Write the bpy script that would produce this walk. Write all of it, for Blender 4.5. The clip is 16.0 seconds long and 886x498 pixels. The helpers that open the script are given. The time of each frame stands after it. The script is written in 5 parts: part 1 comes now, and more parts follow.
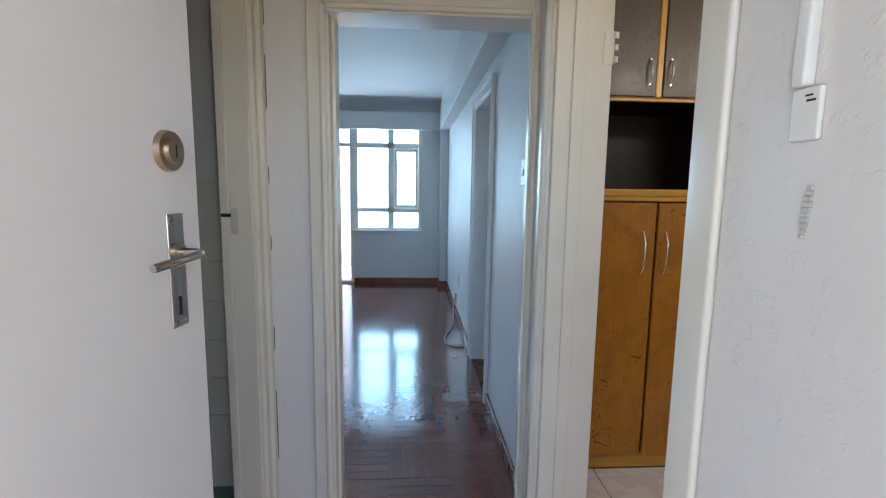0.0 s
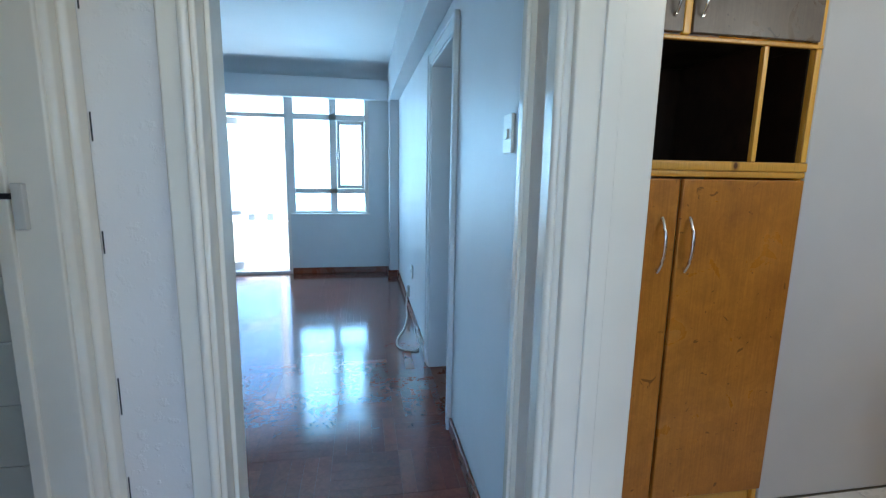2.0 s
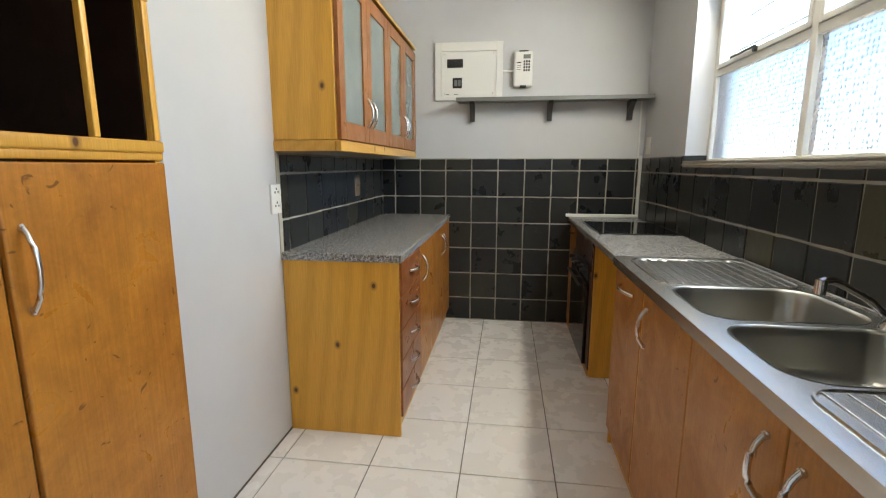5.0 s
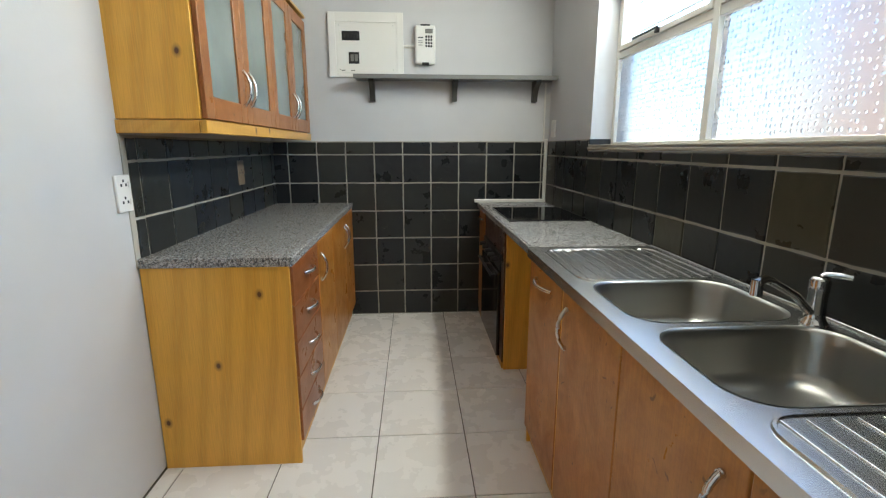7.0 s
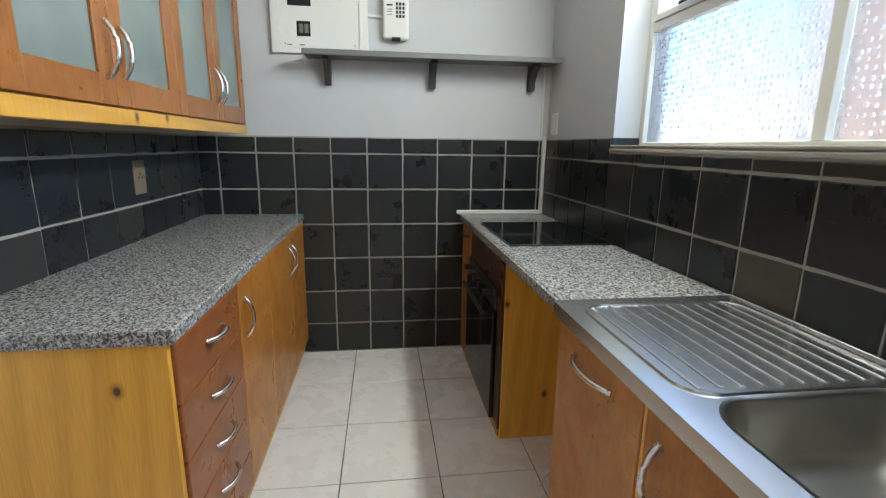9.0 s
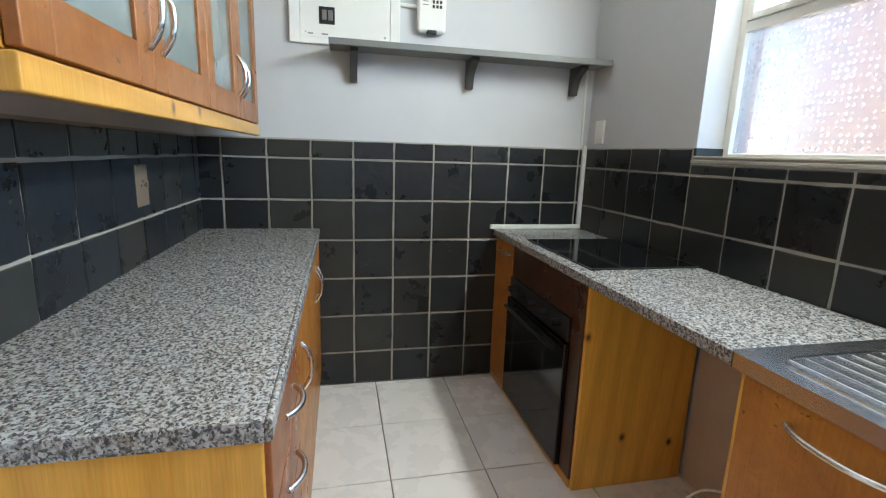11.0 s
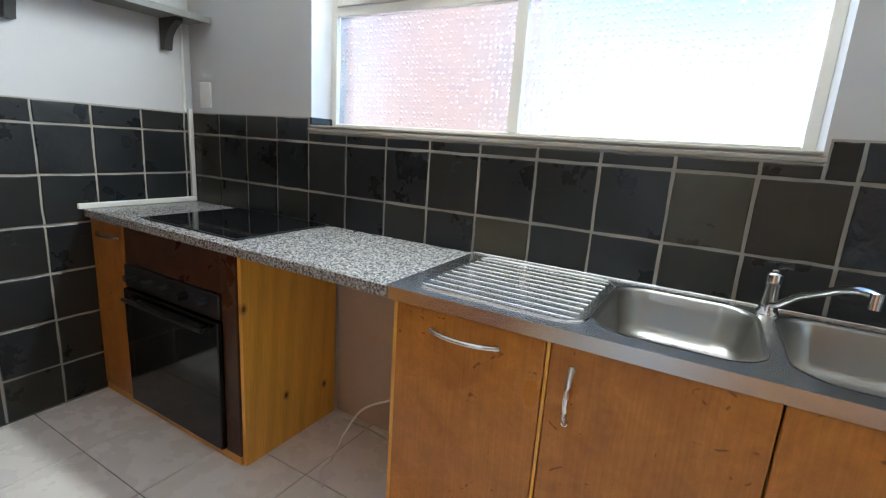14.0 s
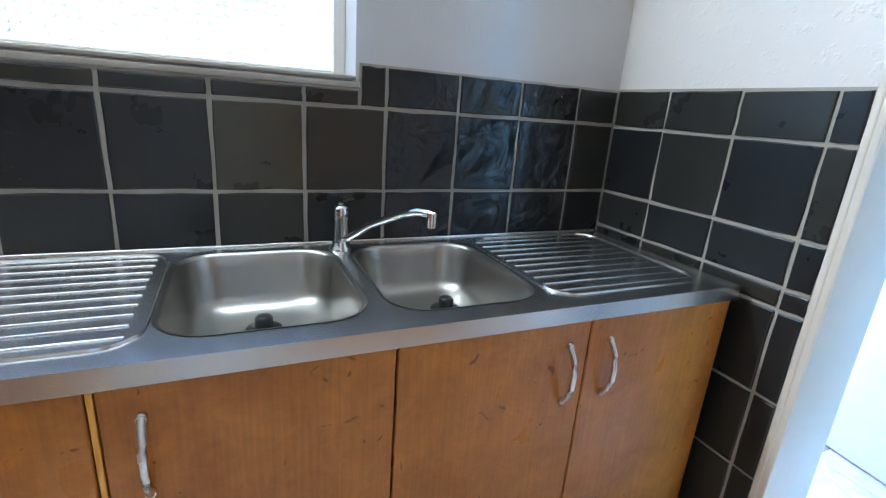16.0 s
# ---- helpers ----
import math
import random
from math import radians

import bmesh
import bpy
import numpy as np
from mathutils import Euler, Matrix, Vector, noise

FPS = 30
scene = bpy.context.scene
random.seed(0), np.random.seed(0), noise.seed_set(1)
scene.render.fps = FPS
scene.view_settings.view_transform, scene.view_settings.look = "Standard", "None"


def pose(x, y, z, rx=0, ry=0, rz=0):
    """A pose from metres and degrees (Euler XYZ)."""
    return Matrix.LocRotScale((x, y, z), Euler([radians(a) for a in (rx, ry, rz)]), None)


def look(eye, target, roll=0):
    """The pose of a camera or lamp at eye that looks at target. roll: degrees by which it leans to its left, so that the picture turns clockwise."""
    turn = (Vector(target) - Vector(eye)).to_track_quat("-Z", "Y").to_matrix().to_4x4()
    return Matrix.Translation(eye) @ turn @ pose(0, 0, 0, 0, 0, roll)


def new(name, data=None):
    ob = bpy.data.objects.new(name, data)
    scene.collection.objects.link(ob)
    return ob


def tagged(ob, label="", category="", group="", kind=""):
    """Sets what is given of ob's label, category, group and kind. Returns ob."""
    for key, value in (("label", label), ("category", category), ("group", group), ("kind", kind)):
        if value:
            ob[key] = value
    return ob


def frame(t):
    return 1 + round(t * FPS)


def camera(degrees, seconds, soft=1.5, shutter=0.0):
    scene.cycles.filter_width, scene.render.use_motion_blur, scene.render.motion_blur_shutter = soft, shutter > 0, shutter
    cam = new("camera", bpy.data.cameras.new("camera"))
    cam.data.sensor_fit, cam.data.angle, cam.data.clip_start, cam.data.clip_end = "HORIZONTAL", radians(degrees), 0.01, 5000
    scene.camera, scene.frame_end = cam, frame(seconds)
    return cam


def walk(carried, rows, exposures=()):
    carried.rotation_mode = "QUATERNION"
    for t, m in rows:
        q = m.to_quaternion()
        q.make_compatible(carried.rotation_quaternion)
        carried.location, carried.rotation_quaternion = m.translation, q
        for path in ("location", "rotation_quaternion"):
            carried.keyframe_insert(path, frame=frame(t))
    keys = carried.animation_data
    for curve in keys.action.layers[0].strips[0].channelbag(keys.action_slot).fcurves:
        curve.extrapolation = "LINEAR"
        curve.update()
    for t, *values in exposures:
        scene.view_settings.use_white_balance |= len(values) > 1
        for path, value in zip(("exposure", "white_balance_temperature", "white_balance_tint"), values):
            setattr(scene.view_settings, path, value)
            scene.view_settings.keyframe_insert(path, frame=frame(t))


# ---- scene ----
cam = camera(87.0, 16.0, 1.2)
PATH = [
    (0, (0.025, 0.072, 1.355), (0.156, 2.05, 1.092), 0.8),
    (0.5, (0.027, 0.154, 1.335), (0.176, 2.128, 1.05), 0.6),
    (1, (0.057, 0.354, 1.33), (0.217, 2.325, 1.033), 0.5),
    (1.5, (0.066, 0.512, 1.324), (0.229, 2.483, 1.027), 1.2),
    (2, (0.067, 0.685, 1.315), (0.406, 2.627, 0.978), 1.0),
    (2.5, (0.157, 0.824, 1.301), (0.799, 2.685, 0.95), 0.6),
    (3, (0.29, 0.952, 1.282), (1.325, 2.624, 0.916), 0.6),
    (3.5, (0.355, 1.002, 1.293), (1.779, 2.361, 0.937), 1.0),
    (4, (0.372, 1.062, 1.312), (2.154, 1.903, 0.97), 1.0),
    (4.5, (0.349, 1.088, 1.302), (2.265, 1.564, 0.981), 0.4),
    (5, (0.335, 1.113, 1.29), (2.286, 1.377, 0.939), 0.1),
    (7.5, (0.744, 1.093, 1.304), (2.691, 0.912, 0.882), 0.1),
    (8, (0.938, 1.071, 1.306), (2.878, 0.825, 0.889), 0.2),
    (8.5, (1.105, 1.075, 1.326), (3.04, 0.795, 0.909), 0.2),
    (9, (1.292, 1.096, 1.308), (3.228, 0.844, 0.875), 0.8),
    (9.5, (1.417, 1.132, 1.317), (3.358, 0.947, 0.872), 0.9),
    (12, (1.758, 1.669, 1.273), (3.591, 0.963, 0.895), 3.1),
    (12.5, (1.778, 1.7, 1.266), (3.542, 0.844, 0.872), 3.8),
    (13, (1.787, 1.709, 1.279), (3.397, 0.601, 0.855), 4.4),
    (13.5, (1.773, 1.661, 1.297), (3.122, 0.246, 0.875), 4.4),
    (14, (1.747, 1.612, 1.276), (2.705, -0.087, 0.838), 3.8),
    (14.5, (1.765, 1.536, 1.284), (2.475, -0.269, 0.795), 3.3),
    (14.8, (1.771, 1.464, 1.26), (2.299, -0.41, 0.802), 2.8),
    (15, (1.781, 1.423, 1.257), (2.151, -0.491, 0.811), 3.2),
    (15.5, (1.793, 1.339, 1.257), (1.673, -0.597, 0.769), 3.6),
    (16, (1.814, 1.309, 1.254), (1.012, -0.432, 0.684), 4.2),
]
walk(cam, [(t, look(eye, target, roll)) for t, eye, target, roll in PATH], [(0, 2.9, 7700, 11), (1.5, 3.25, 7000, 6), (2.5, 3.0, 6000, 0), (3.2, 2.95, 6300, 3), (4, 3.8, 7100, 6), (5.2, 4.12, 6900, 2), (9, 4.25, 6200, -1), (12, 4.6, 6000, 0), (14.5, 4.6, 5700, 1), (16, 4.6, 5300, 1)])

# ---- world, sun and exposure ----
world = bpy.data.worlds.new("sky")
scene.world = world
world.use_nodes = True
_wn = world.node_tree.nodes
_sky = _wn.new("ShaderNodeTexSky")
_sky.sky_type = "NISHITA"
_sky.sun_disc = False
_sky.sun_elevation = radians(58)
_sky.sun_rotation = radians(90)
_sky.air_density = 1.0
_sky.dust_density = 0.0
_sky.ozone_density = 9.0
world.node_tree.links.new(_sky.outputs[0], _wn["Background"].inputs[0])
_wn["Background"].inputs[1].default_value = 0.15

_sun = bpy.data.lights.new("sun", "SUN")
_sun.energy = 3.5
_sun.angle = radians(0.5)
_sun.color = (1.0, 0.95, 0.88)
sun = new("sun", _sun)
sun.matrix_world = look((6, 0, 10), (0.2, 0, 0))


def window_light(name, eye, target, w, h, watts, colour):
    data = bpy.data.lights.new(name, "AREA")
    data.shape, data.size, data.size_y = "RECTANGLE", w, h
    data.energy, data.color = watts, colour
    ob = new(name, data)
    ob.matrix_world = look(eye, target)
    return ob


# area lamps added as daylight: kitchen window head, front door opening, lounge panes
window_light("kitchen_window_light", (2.42, 0.06, 2.28), (2.42, 1.06, 1.81), 1.70, 0.14, 2.15, (1.0, 0.98, 0.95))
window_light("front_door_light", (-0.045, 0.03, 1.15), (-0.045, 1.0, 1.15), 0.80, 1.9, 0.44, (1.0, 0.80, 0.60))
for wx in (-0.305, -2.095):
    window_light("lounge_window_light", (wx, 6.742, 1.45), (wx, 3.0, 1.45), 0.84, 1.30, 4.0, (0.27, 0.61, 1.0))

# ---- materials ----
def material(name, rough=0.5, metal=0.0, ior=1.45):
    m = bpy.data.materials.new(name)
    m.use_nodes = True
    b = m.node_tree.nodes["Principled BSDF"]
    b.inputs["Roughness"].default_value = rough
    b.inputs["Metallic"].default_value = metal
    b.inputs["IOR"].default_value = ior
    return m, m.node_tree.nodes, m.node_tree.links, b


def coords(nodes, links, scale=(1, 1, 1), per_object=False):
    tc = nodes.new("ShaderNodeTexCoord")
    mp = nodes.new("ShaderNodeMapping")
    mp.inputs["Scale"].default_value = scale
    links.new(tc.outputs["Object"], mp.inputs["Vector"])
    if per_object:
        oi = nodes.new("ShaderNodeObjectInfo")
        mul = nodes.new("ShaderNodeMath")
        mul.operation = "MULTIPLY"
        mul.inputs[1].default_value = 4.0
        links.new(oi.outputs["Random"], mul.inputs[0])
        cx = nodes.new("ShaderNodeCombineXYZ")
        for k in range(3):
            links.new(mul.outputs[0], cx.inputs[k])
        links.new(cx.outputs[0], mp.inputs["Location"])
    return mp.outputs["Vector"]


def noise_tex(nodes, links, vec, scale, detail=4, rough=0.55, distortion=0.0):
    n = nodes.new("ShaderNodeTexNoise")
    n.inputs["Scale"].default_value = scale
    n.inputs["Detail"].default_value = detail
    n.inputs["Roughness"].default_value = rough
    n.inputs["Distortion"].default_value = distortion
    links.new(vec, n.inputs["Vector"])
    return n.outputs["Fac"]


def ramp(nodes, links, fac, stops):
    r = nodes.new("ShaderNodeValToRGB")
    while len(r.color_ramp.elements) < len(stops):
        r.color_ramp.elements.new(0.5)
    for el, (p, c) in zip(r.color_ramp.elements, stops):
        el.position = p
        el.color = (*c, 1) if len(c) == 3 else (c[0], c[0], c[0], 1)
    links.new(fac, r.inputs["Fac"])
    return r.outputs["Color"]


def mix(nodes, links, fac, a, b, mode="MIX"):
    n = nodes.new("ShaderNodeMix")
    n.data_type = "RGBA"
    n.blend_type = mode
    for sock, v in ((n.inputs[0], fac), (n.inputs[6], a), (n.inputs[7], b)):
        if isinstance(v, (int, float)):
            sock.default_value = v
        elif isinstance(v, tuple):
            sock.default_value = (*v, 1)
        else:
            links.new(v, sock)
    return n.outputs[2]


def bump(nodes, links, b, height, strength, distance, after=None):
    n = nodes.new("ShaderNodeBump")
    n.inputs["Strength"].default_value = strength
    n.inputs["Distance"].default_value = distance
    links.new(height, n.inputs["Height"])
    if after is not None:
        links.new(after, n.inputs["Normal"])
    links.new(n.outputs["Normal"], b.inputs["Normal"])
    return n.outputs["Normal"]


def paint(name, colour, rough, grain=60.0, depth=0.0006, mottled=0.06, coarse=0.0):
    m, n, l, b = material(name, rough)
    v = coords(n, l)
    big = noise_tex(n, l, v, 1.7, 5)
    dark = tuple(c * (1 - mottled * 2) for c in colour)
    light = tuple(min(1, c * (1 + mottled)) for c in colour)
    l.new(ramp(n, l, big, [(0.3, dark), (0.7, light)]), b.inputs["Base Color"])
    fine = noise_tex(n, l, v, grain, 3)
    after = bump(n, l, b, fine, 0.6, depth)
    if coarse:
        lumps = ramp(n, l, noise_tex(n, l, v, 34, 4, 0.62), [(0.56, (0,)), (0.72, (1,))])
        bump(n, l, b, lumps, 0.7, coarse, after)
    return m


WALL = paint("wall_paint", (0.58, 0.575, 0.575), 0.55, 90, 0.0006, 0.03)
HALL_WALL = paint("hall_plaster", (0.76, 0.72, 0.68), 0.36, 90, 0.0006, 0.03, 0.0016)
LOUNGE_WALL = paint("lounge_paint", (0.66, 0.68, 0.70), 0.5, 80, 0.0006, 0.03)
CEILING = paint("ceiling_paint", (0.80, 0.80, 0.79), 0.7, 70, 0.0005, 0.02)
GLOSS = paint("gloss_enamel", (0.76, 0.70, 0.60), 0.24, 22, 0.0009, 0.05)
LEAF_PAINT = paint("door_enamel", (0.78, 0.74, 0.71), 0.3, 30, 0.0005, 0.03)
STEEL_PAINT = paint("window_paint", (0.74, 0.71, 0.64), 0.3, 40, 0.0006, 0.05)
PLASTER_BARE = paint("bare_plaster", (0.58, 0.45, 0.34), 0.8, 60, 0.001, 0.10, 0.001)
PLASTIC = paint("white_plastic", (0.78, 0.76, 0.71), 0.35, 50, 0.0001, 0.02)
GROUT = paint("grout", (0.42, 0.39, 0.33), 0.85, 160, 0.0008, 0.14)
FLOOR_GROUT = paint("floor_grout", (0.17, 0.15, 0.12), 0.9, 160, 0.0008, 0.15)
BATH_GREEN = paint("green_tile", (0.10, 0.24, 0.17), 0.2, 20, 0.0004, 0.08)
BATH_TILE = paint("bath_tile", (0.60, 0.58, 0.50), 0.18, 14, 0.0005, 0.03)
CONCRETE = paint("concrete", (0.45, 0.43, 0.40), 0.85, 40, 0.001, 0.12)
FACADE = paint("facade_render", (0.78, 0.76, 0.72), 0.8, 10, 0.002, 0.05)
BLACK_PLASTIC = paint("black_plastic", (0.018, 0.018, 0.02), 0.35, 60, 0.0002, 0.1)
GREY_PAINT = paint("shelf_grey", (0.20, 0.20, 0.185), 0.5, 50, 0.0006, 0.15)
SHADE_BLACK = paint("shade_black", (0.02, 0.02, 0.02), 0.35, 40, 0.0002, 0.1)
CABLE_GREY = paint("cable_sheath", (0.55, 0.53, 0.48), 0.5, 40, 0.0002, 0.05)


def slate(name, tones, riven, patches=None):
    """Riven slate; tones over the tiles, riven: how deep the split face is, patches: a stain's colour."""
    m, n, l, b = material(name, 0.36)
    v = coords(n, l, (1, 1, 1), True)
    oi = n.new("ShaderNodeObjectInfo")
    tone = ramp(n, l, oi.outputs["Random"], tones)
    cloud = noise_tex(n, l, v, 6, 6, 0.6)
    stain = ramp(n, l, cloud, [(0.3, (0.80, 0.80, 0.82)), (0.7, (1.16, 1.15, 1.10))])
    col = mix(n, l, 1.0, tone, stain, "MULTIPLY")
    line = ramp(n, l, noise_tex(n, l, coords(n, l, (1, 1, 3.0), True), 4.0, 5, 0.6, 0.9), [(0.497, (0,)), (0.5, (1,)), (0.503, (0,))])
    where = ramp(n, l, noise_tex(n, l, v, 7.5, 3), [(0.60, (0,)), (0.68, (0.6,))])
    col = mix(n, l, mix(n, l, 1.0, line, where, "MULTIPLY"), col, (0.12, 0.115, 0.10))
    if patches:
        col = mix(n, l, ramp(n, l, noise_tex(n, l, v, 5, 4), [(0.50, (0,)), (0.60, (0.8,))]), col, patches)
    l.new(col, b.inputs["Base Color"])
    l.new(ramp(n, l, cloud, [(0.3, (0.25,)), (0.75, (0.36,))]), b.inputs["Roughness"])
    bump(n, l, b, noise_tex(n, l, v, 11, 3, 0.45, 0.5), riven, 0.010 if riven < 0.5 else 0.035)
    return m


DARK_SLATES = [(0.0, (0.013, 0.0145, 0.0165)), (0.45, (0.018, 0.020, 0.022)), (0.74, (0.024, 0.025, 0.023)), (0.92, (0.030, 0.030, 0.025))]
SLATE = slate("slate", DARK_SLATES, 0.12)
RIVEN_SLATE = slate("riven_slate", [(0.0, (0.014, 0.016, 0.019)), (1.0, (0.020, 0.022, 0.025))], 0.9)
SPLIT_SLATE = slate("split_slate", [(0.0, (0.014, 0.016, 0.018)), (1.0, (0.021, 0.022, 0.024))], 0.42)
OLIVE_SLATE = slate("olive_slate", [(0.0, (0.050, 0.046, 0.030)), (1.0, (0.066, 0.060, 0.040))], 0.25)
RUSTY_SLATE = slate("rusty_slate", [(0.0, (0.020, 0.021, 0.020)), (1.0, (0.026, 0.026, 0.023))], 0.15, (0.14, 0.075, 0.030))


def floor_tile():
    m, n, l, b = material("cream_ceramic", 0.22)
    v = coords(n, l, (1, 1, 1), True)
    big = noise_tex(n, l, v, 5, 5)
    l.new(ramp(n, l, big, [(0.3, (0.80, 0.77, 0.735)), (0.7, (0.825, 0.797, 0.762))]), b.inputs["Base Color"])
    l.new(ramp(n, l, noise_tex(n, l, v, 9, 3), [(0.3, (0.24,)), (0.7, (0.31,))]), b.inputs["Roughness"])
    bump(n, l, b, noise_tex(n, l, v, 18, 3), 0.25, 0.001)
    return m


FLOOR_TILE = floor_tile()


def pine(name, across, light, dark, rough=0.32):
    """Knotty varnished pine, grain upright; across: stretch along the board's normal axes."""
    m, n, l, b = material(name, rough)
    v = coords(n, l, across)
    wob = noise_tex(n, l, v, 2.2, 3, 0.5)
    w = n.new("ShaderNodeTexWave")
    w.wave_type, w.bands_direction = "BANDS", "DIAGONAL"
    w.inputs["Scale"].default_value = 7.0
    w.inputs["Distortion"].default_value = 5.0
    w.inputs["Detail"].default_value = 3
    w.inputs["Detail Scale"].default_value = 0.8
    l.new(v, w.inputs["Vector"])
    grain = ramp(n, l, w.outputs["Fac"], [(0.30, light), (0.72, tuple(0.93 * c for c in light)), (0.93, (0.90 * light[0], 0.85 * light[1], 0.74 * light[2])), (1.0, tuple(0.90 * c for c in light))])
    fibre_v = coords(n, l, (260, 260, 9))
    fibre = ramp(n, l, noise_tex(n, l, fibre_v, 1.0, 2), [(0.3, (0.88, 0.86, 0.82)), (0.7, (1.05, 1.05, 1.05))])
    col = mix(n, l, 1.0, grain, fibre, "MULTIPLY")
    vo = n.new("ShaderNodeTexVoronoi")
    vo.inputs["Scale"].default_value = 5.2
    vo.inputs["Randomness"].default_value = 1.0
    vo.voronoi_dimensions = "2D"
    sp, cb = n.new("ShaderNodeSeparateXYZ"), n.new("ShaderNodeCombineXYZ")
    l.new(coords(n, l, (1, 1, 0.7)), sp.inputs[0])
    l.new(sp.outputs[1 if across[0] == 1 else 0], cb.inputs[0])
    l.new(sp.outputs[2], cb.inputs[1])
    l.new(cb.outputs[0], vo.inputs["Vector"])
    sel = n.new("ShaderNodeSeparateColor")
    l.new(vo.outputs["Color"], sel.inputs[0])
    pick = ramp(n, l, sel.outputs[0], [(0.74, (0,)), (0.78, (1,))])
    knot = ramp(n, l, vo.outputs["Distance"], [(0.03, (1,)), (0.05, (0.5,)), (0.10, (0,))])
    kf = mix(n, l, 1.0, knot, pick, "MULTIPLY")
    col = mix(n, l, kf, col, (0.10, 0.035, 0.010))
    tone = ramp(n, l, wob, [(0.3, (0.93, 0.90, 0.84)), (0.7, (1.05, 1.05, 1.05))])
    l.new(mix(n, l, 1.0, col, tone, "MULTIPLY"), b.inputs["Base Color"])
    bump(n, l, b, noise_tex(n, l, fibre_v, 1.0, 2), 0.2, 0.0005)
    b.inputs["Coat Weight"].default_value = 0.25
    b.inputs["Coat Roughness"].default_value = 0.2
    return m


PINE = pine("varnished_pine", (1, 1, 0.10), (0.84, 0.45, 0.070), (0.47, 0.225, 0.04))
PINE_TRIM = pine("pine_trim", (0.10, 1, 1), (0.66, 0.35, 0.060), (0.38, 0.165, 0.03))


def veneer(name, light, dark, rough, vertical=True):
    m, n, l, b = material(name, rough)
    v = coords(n, l, (1, 1, 1), True)
    cloud = noise_tex(n, l, v, 7, 6, 0.6, 0.8)
    col = ramp(n, l, cloud, [(0.28, dark), (0.68, light)])
    fv = coords(n, l, (150, 150, 5) if vertical else (5, 150, 150), True)
    fibre = ramp(n, l, noise_tex(n, l, fv, 1.0, 3), [(0.3, (0.86, 0.85, 0.84)), (0.7, (1.06, 1.06, 1.06))])
    col = mix(n, l, 1.0, col, fibre, "MULTIPLY")
    burl = ramp(n, l, noise_tex(n, l, v, 26, 5, 0.65, 1.8), [(0.30, (0.90, 0.87, 0.83)), (0.66, (1.06, 1.05, 1.02))])
    col = mix(n, l, 1.0, col, burl, "MULTIPLY")
    fleck_v = coords(n, l, (1, 1, 1), True)
    fl = noise_tex(n, l, fleck_v, 16, 2, 0.4, 2.2)
    flecks = ramp(n, l, fl, [(0.70, (0,)), (0.74, (0.8,))])
    col = mix(n, l, flecks, col, tuple(0.36 * c for c in dark))
    l.new(col, b.inputs["Base Color"])
    l.new(ramp(n, l, cloud, [(0.3, (rough + 0.1,)), (0.7, (rough - 0.06,))]), b.inputs["Roughness"])
    bump(n, l, b, noise_tex(n, l, fv, 1.0, 3), 0.2, 0.0004)
    return m


DOOR_WOOD = veneer("door_veneer", (0.50, 0.205, 0.034), (0.35, 0.130, 0.020), 0.32)
FRAME_WOOD = veneer("door_frame_wood", (0.33, 0.126, 0.032), (0.25, 0.086, 0.021), 0.32)
DRAWER_WOOD = veneer("drawer_veneer", (0.30, 0.105, 0.032), (0.22, 0.070, 0.022), 0.3, False)
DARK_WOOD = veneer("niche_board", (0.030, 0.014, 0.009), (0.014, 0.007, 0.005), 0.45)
BURNT_WOOD = veneer("oven_surround", (0.085, 0.030, 0.012), (0.035, 0.013, 0.007), 0.3)
TAUPE = veneer("taupe_laminate", (0.155, 0.115, 0.088), (0.120, 0.088, 0.066), 0.3)
SKIRT = veneer("skirting_wood", (0.20, 0.055, 0.022), (0.13, 0.034, 0.014), 0.28, False)


def parquet():
    m, n, l, b = material("parquet", 0.22)
    v = coords(n, l, (1, 1, 1), True)
    g = n.new("ShaderNodeNewGeometry")
    oi = n.new("ShaderNodeObjectInfo")
    add = n.new("ShaderNodeMath")
    add.operation = "ADD"
    l.new(g.outputs["Random Per Island"], add.inputs[0])
    l.new(oi.outputs["Random"], add.inputs[1])
    fr = n.new("ShaderNodeMath")
    fr.operation = "FRACT"
    l.new(add.outputs[0], fr.inputs[0])
    tone = ramp(n, l, fr.outputs[0], [(0.0, (0.150, 0.029, 0.014)), (0.5, (0.180, 0.036, 0.017)), (0.85, (0.205, 0.043, 0.020)), (1.0, (0.250, 0.058, 0.027))])
    fibre = ramp(n, l, noise_tex(n, l, v, 30, 3, 0.6, 1.0), [(0.3, (0.75, 0.72, 0.7)), (0.7, (1.15, 1.15, 1.15))])
    l.new(mix(n, l, 1.0, tone, fibre, "MULTIPLY"), b.inputs["Base Color"])
    wear = noise_tex(n, l, v, 2.5, 5)
    l.new(ramp(n, l, wear, [(0.3, (0.10,)), (0.7, (0.24,))]), b.inputs["Roughness"])
    bump(n, l, b, noise_tex(n, l, coords(n, l, (1, 2.2, 1), True), 4, 2), 0.35, 0.0022)
    b.inputs["Coat Weight"].default_value = 0.75
    b.inputs["Coat IOR"].default_value = 1.5
    b.inputs["Coat Roughness"].default_value = 0.12
    return m


PARQUET = parquet()


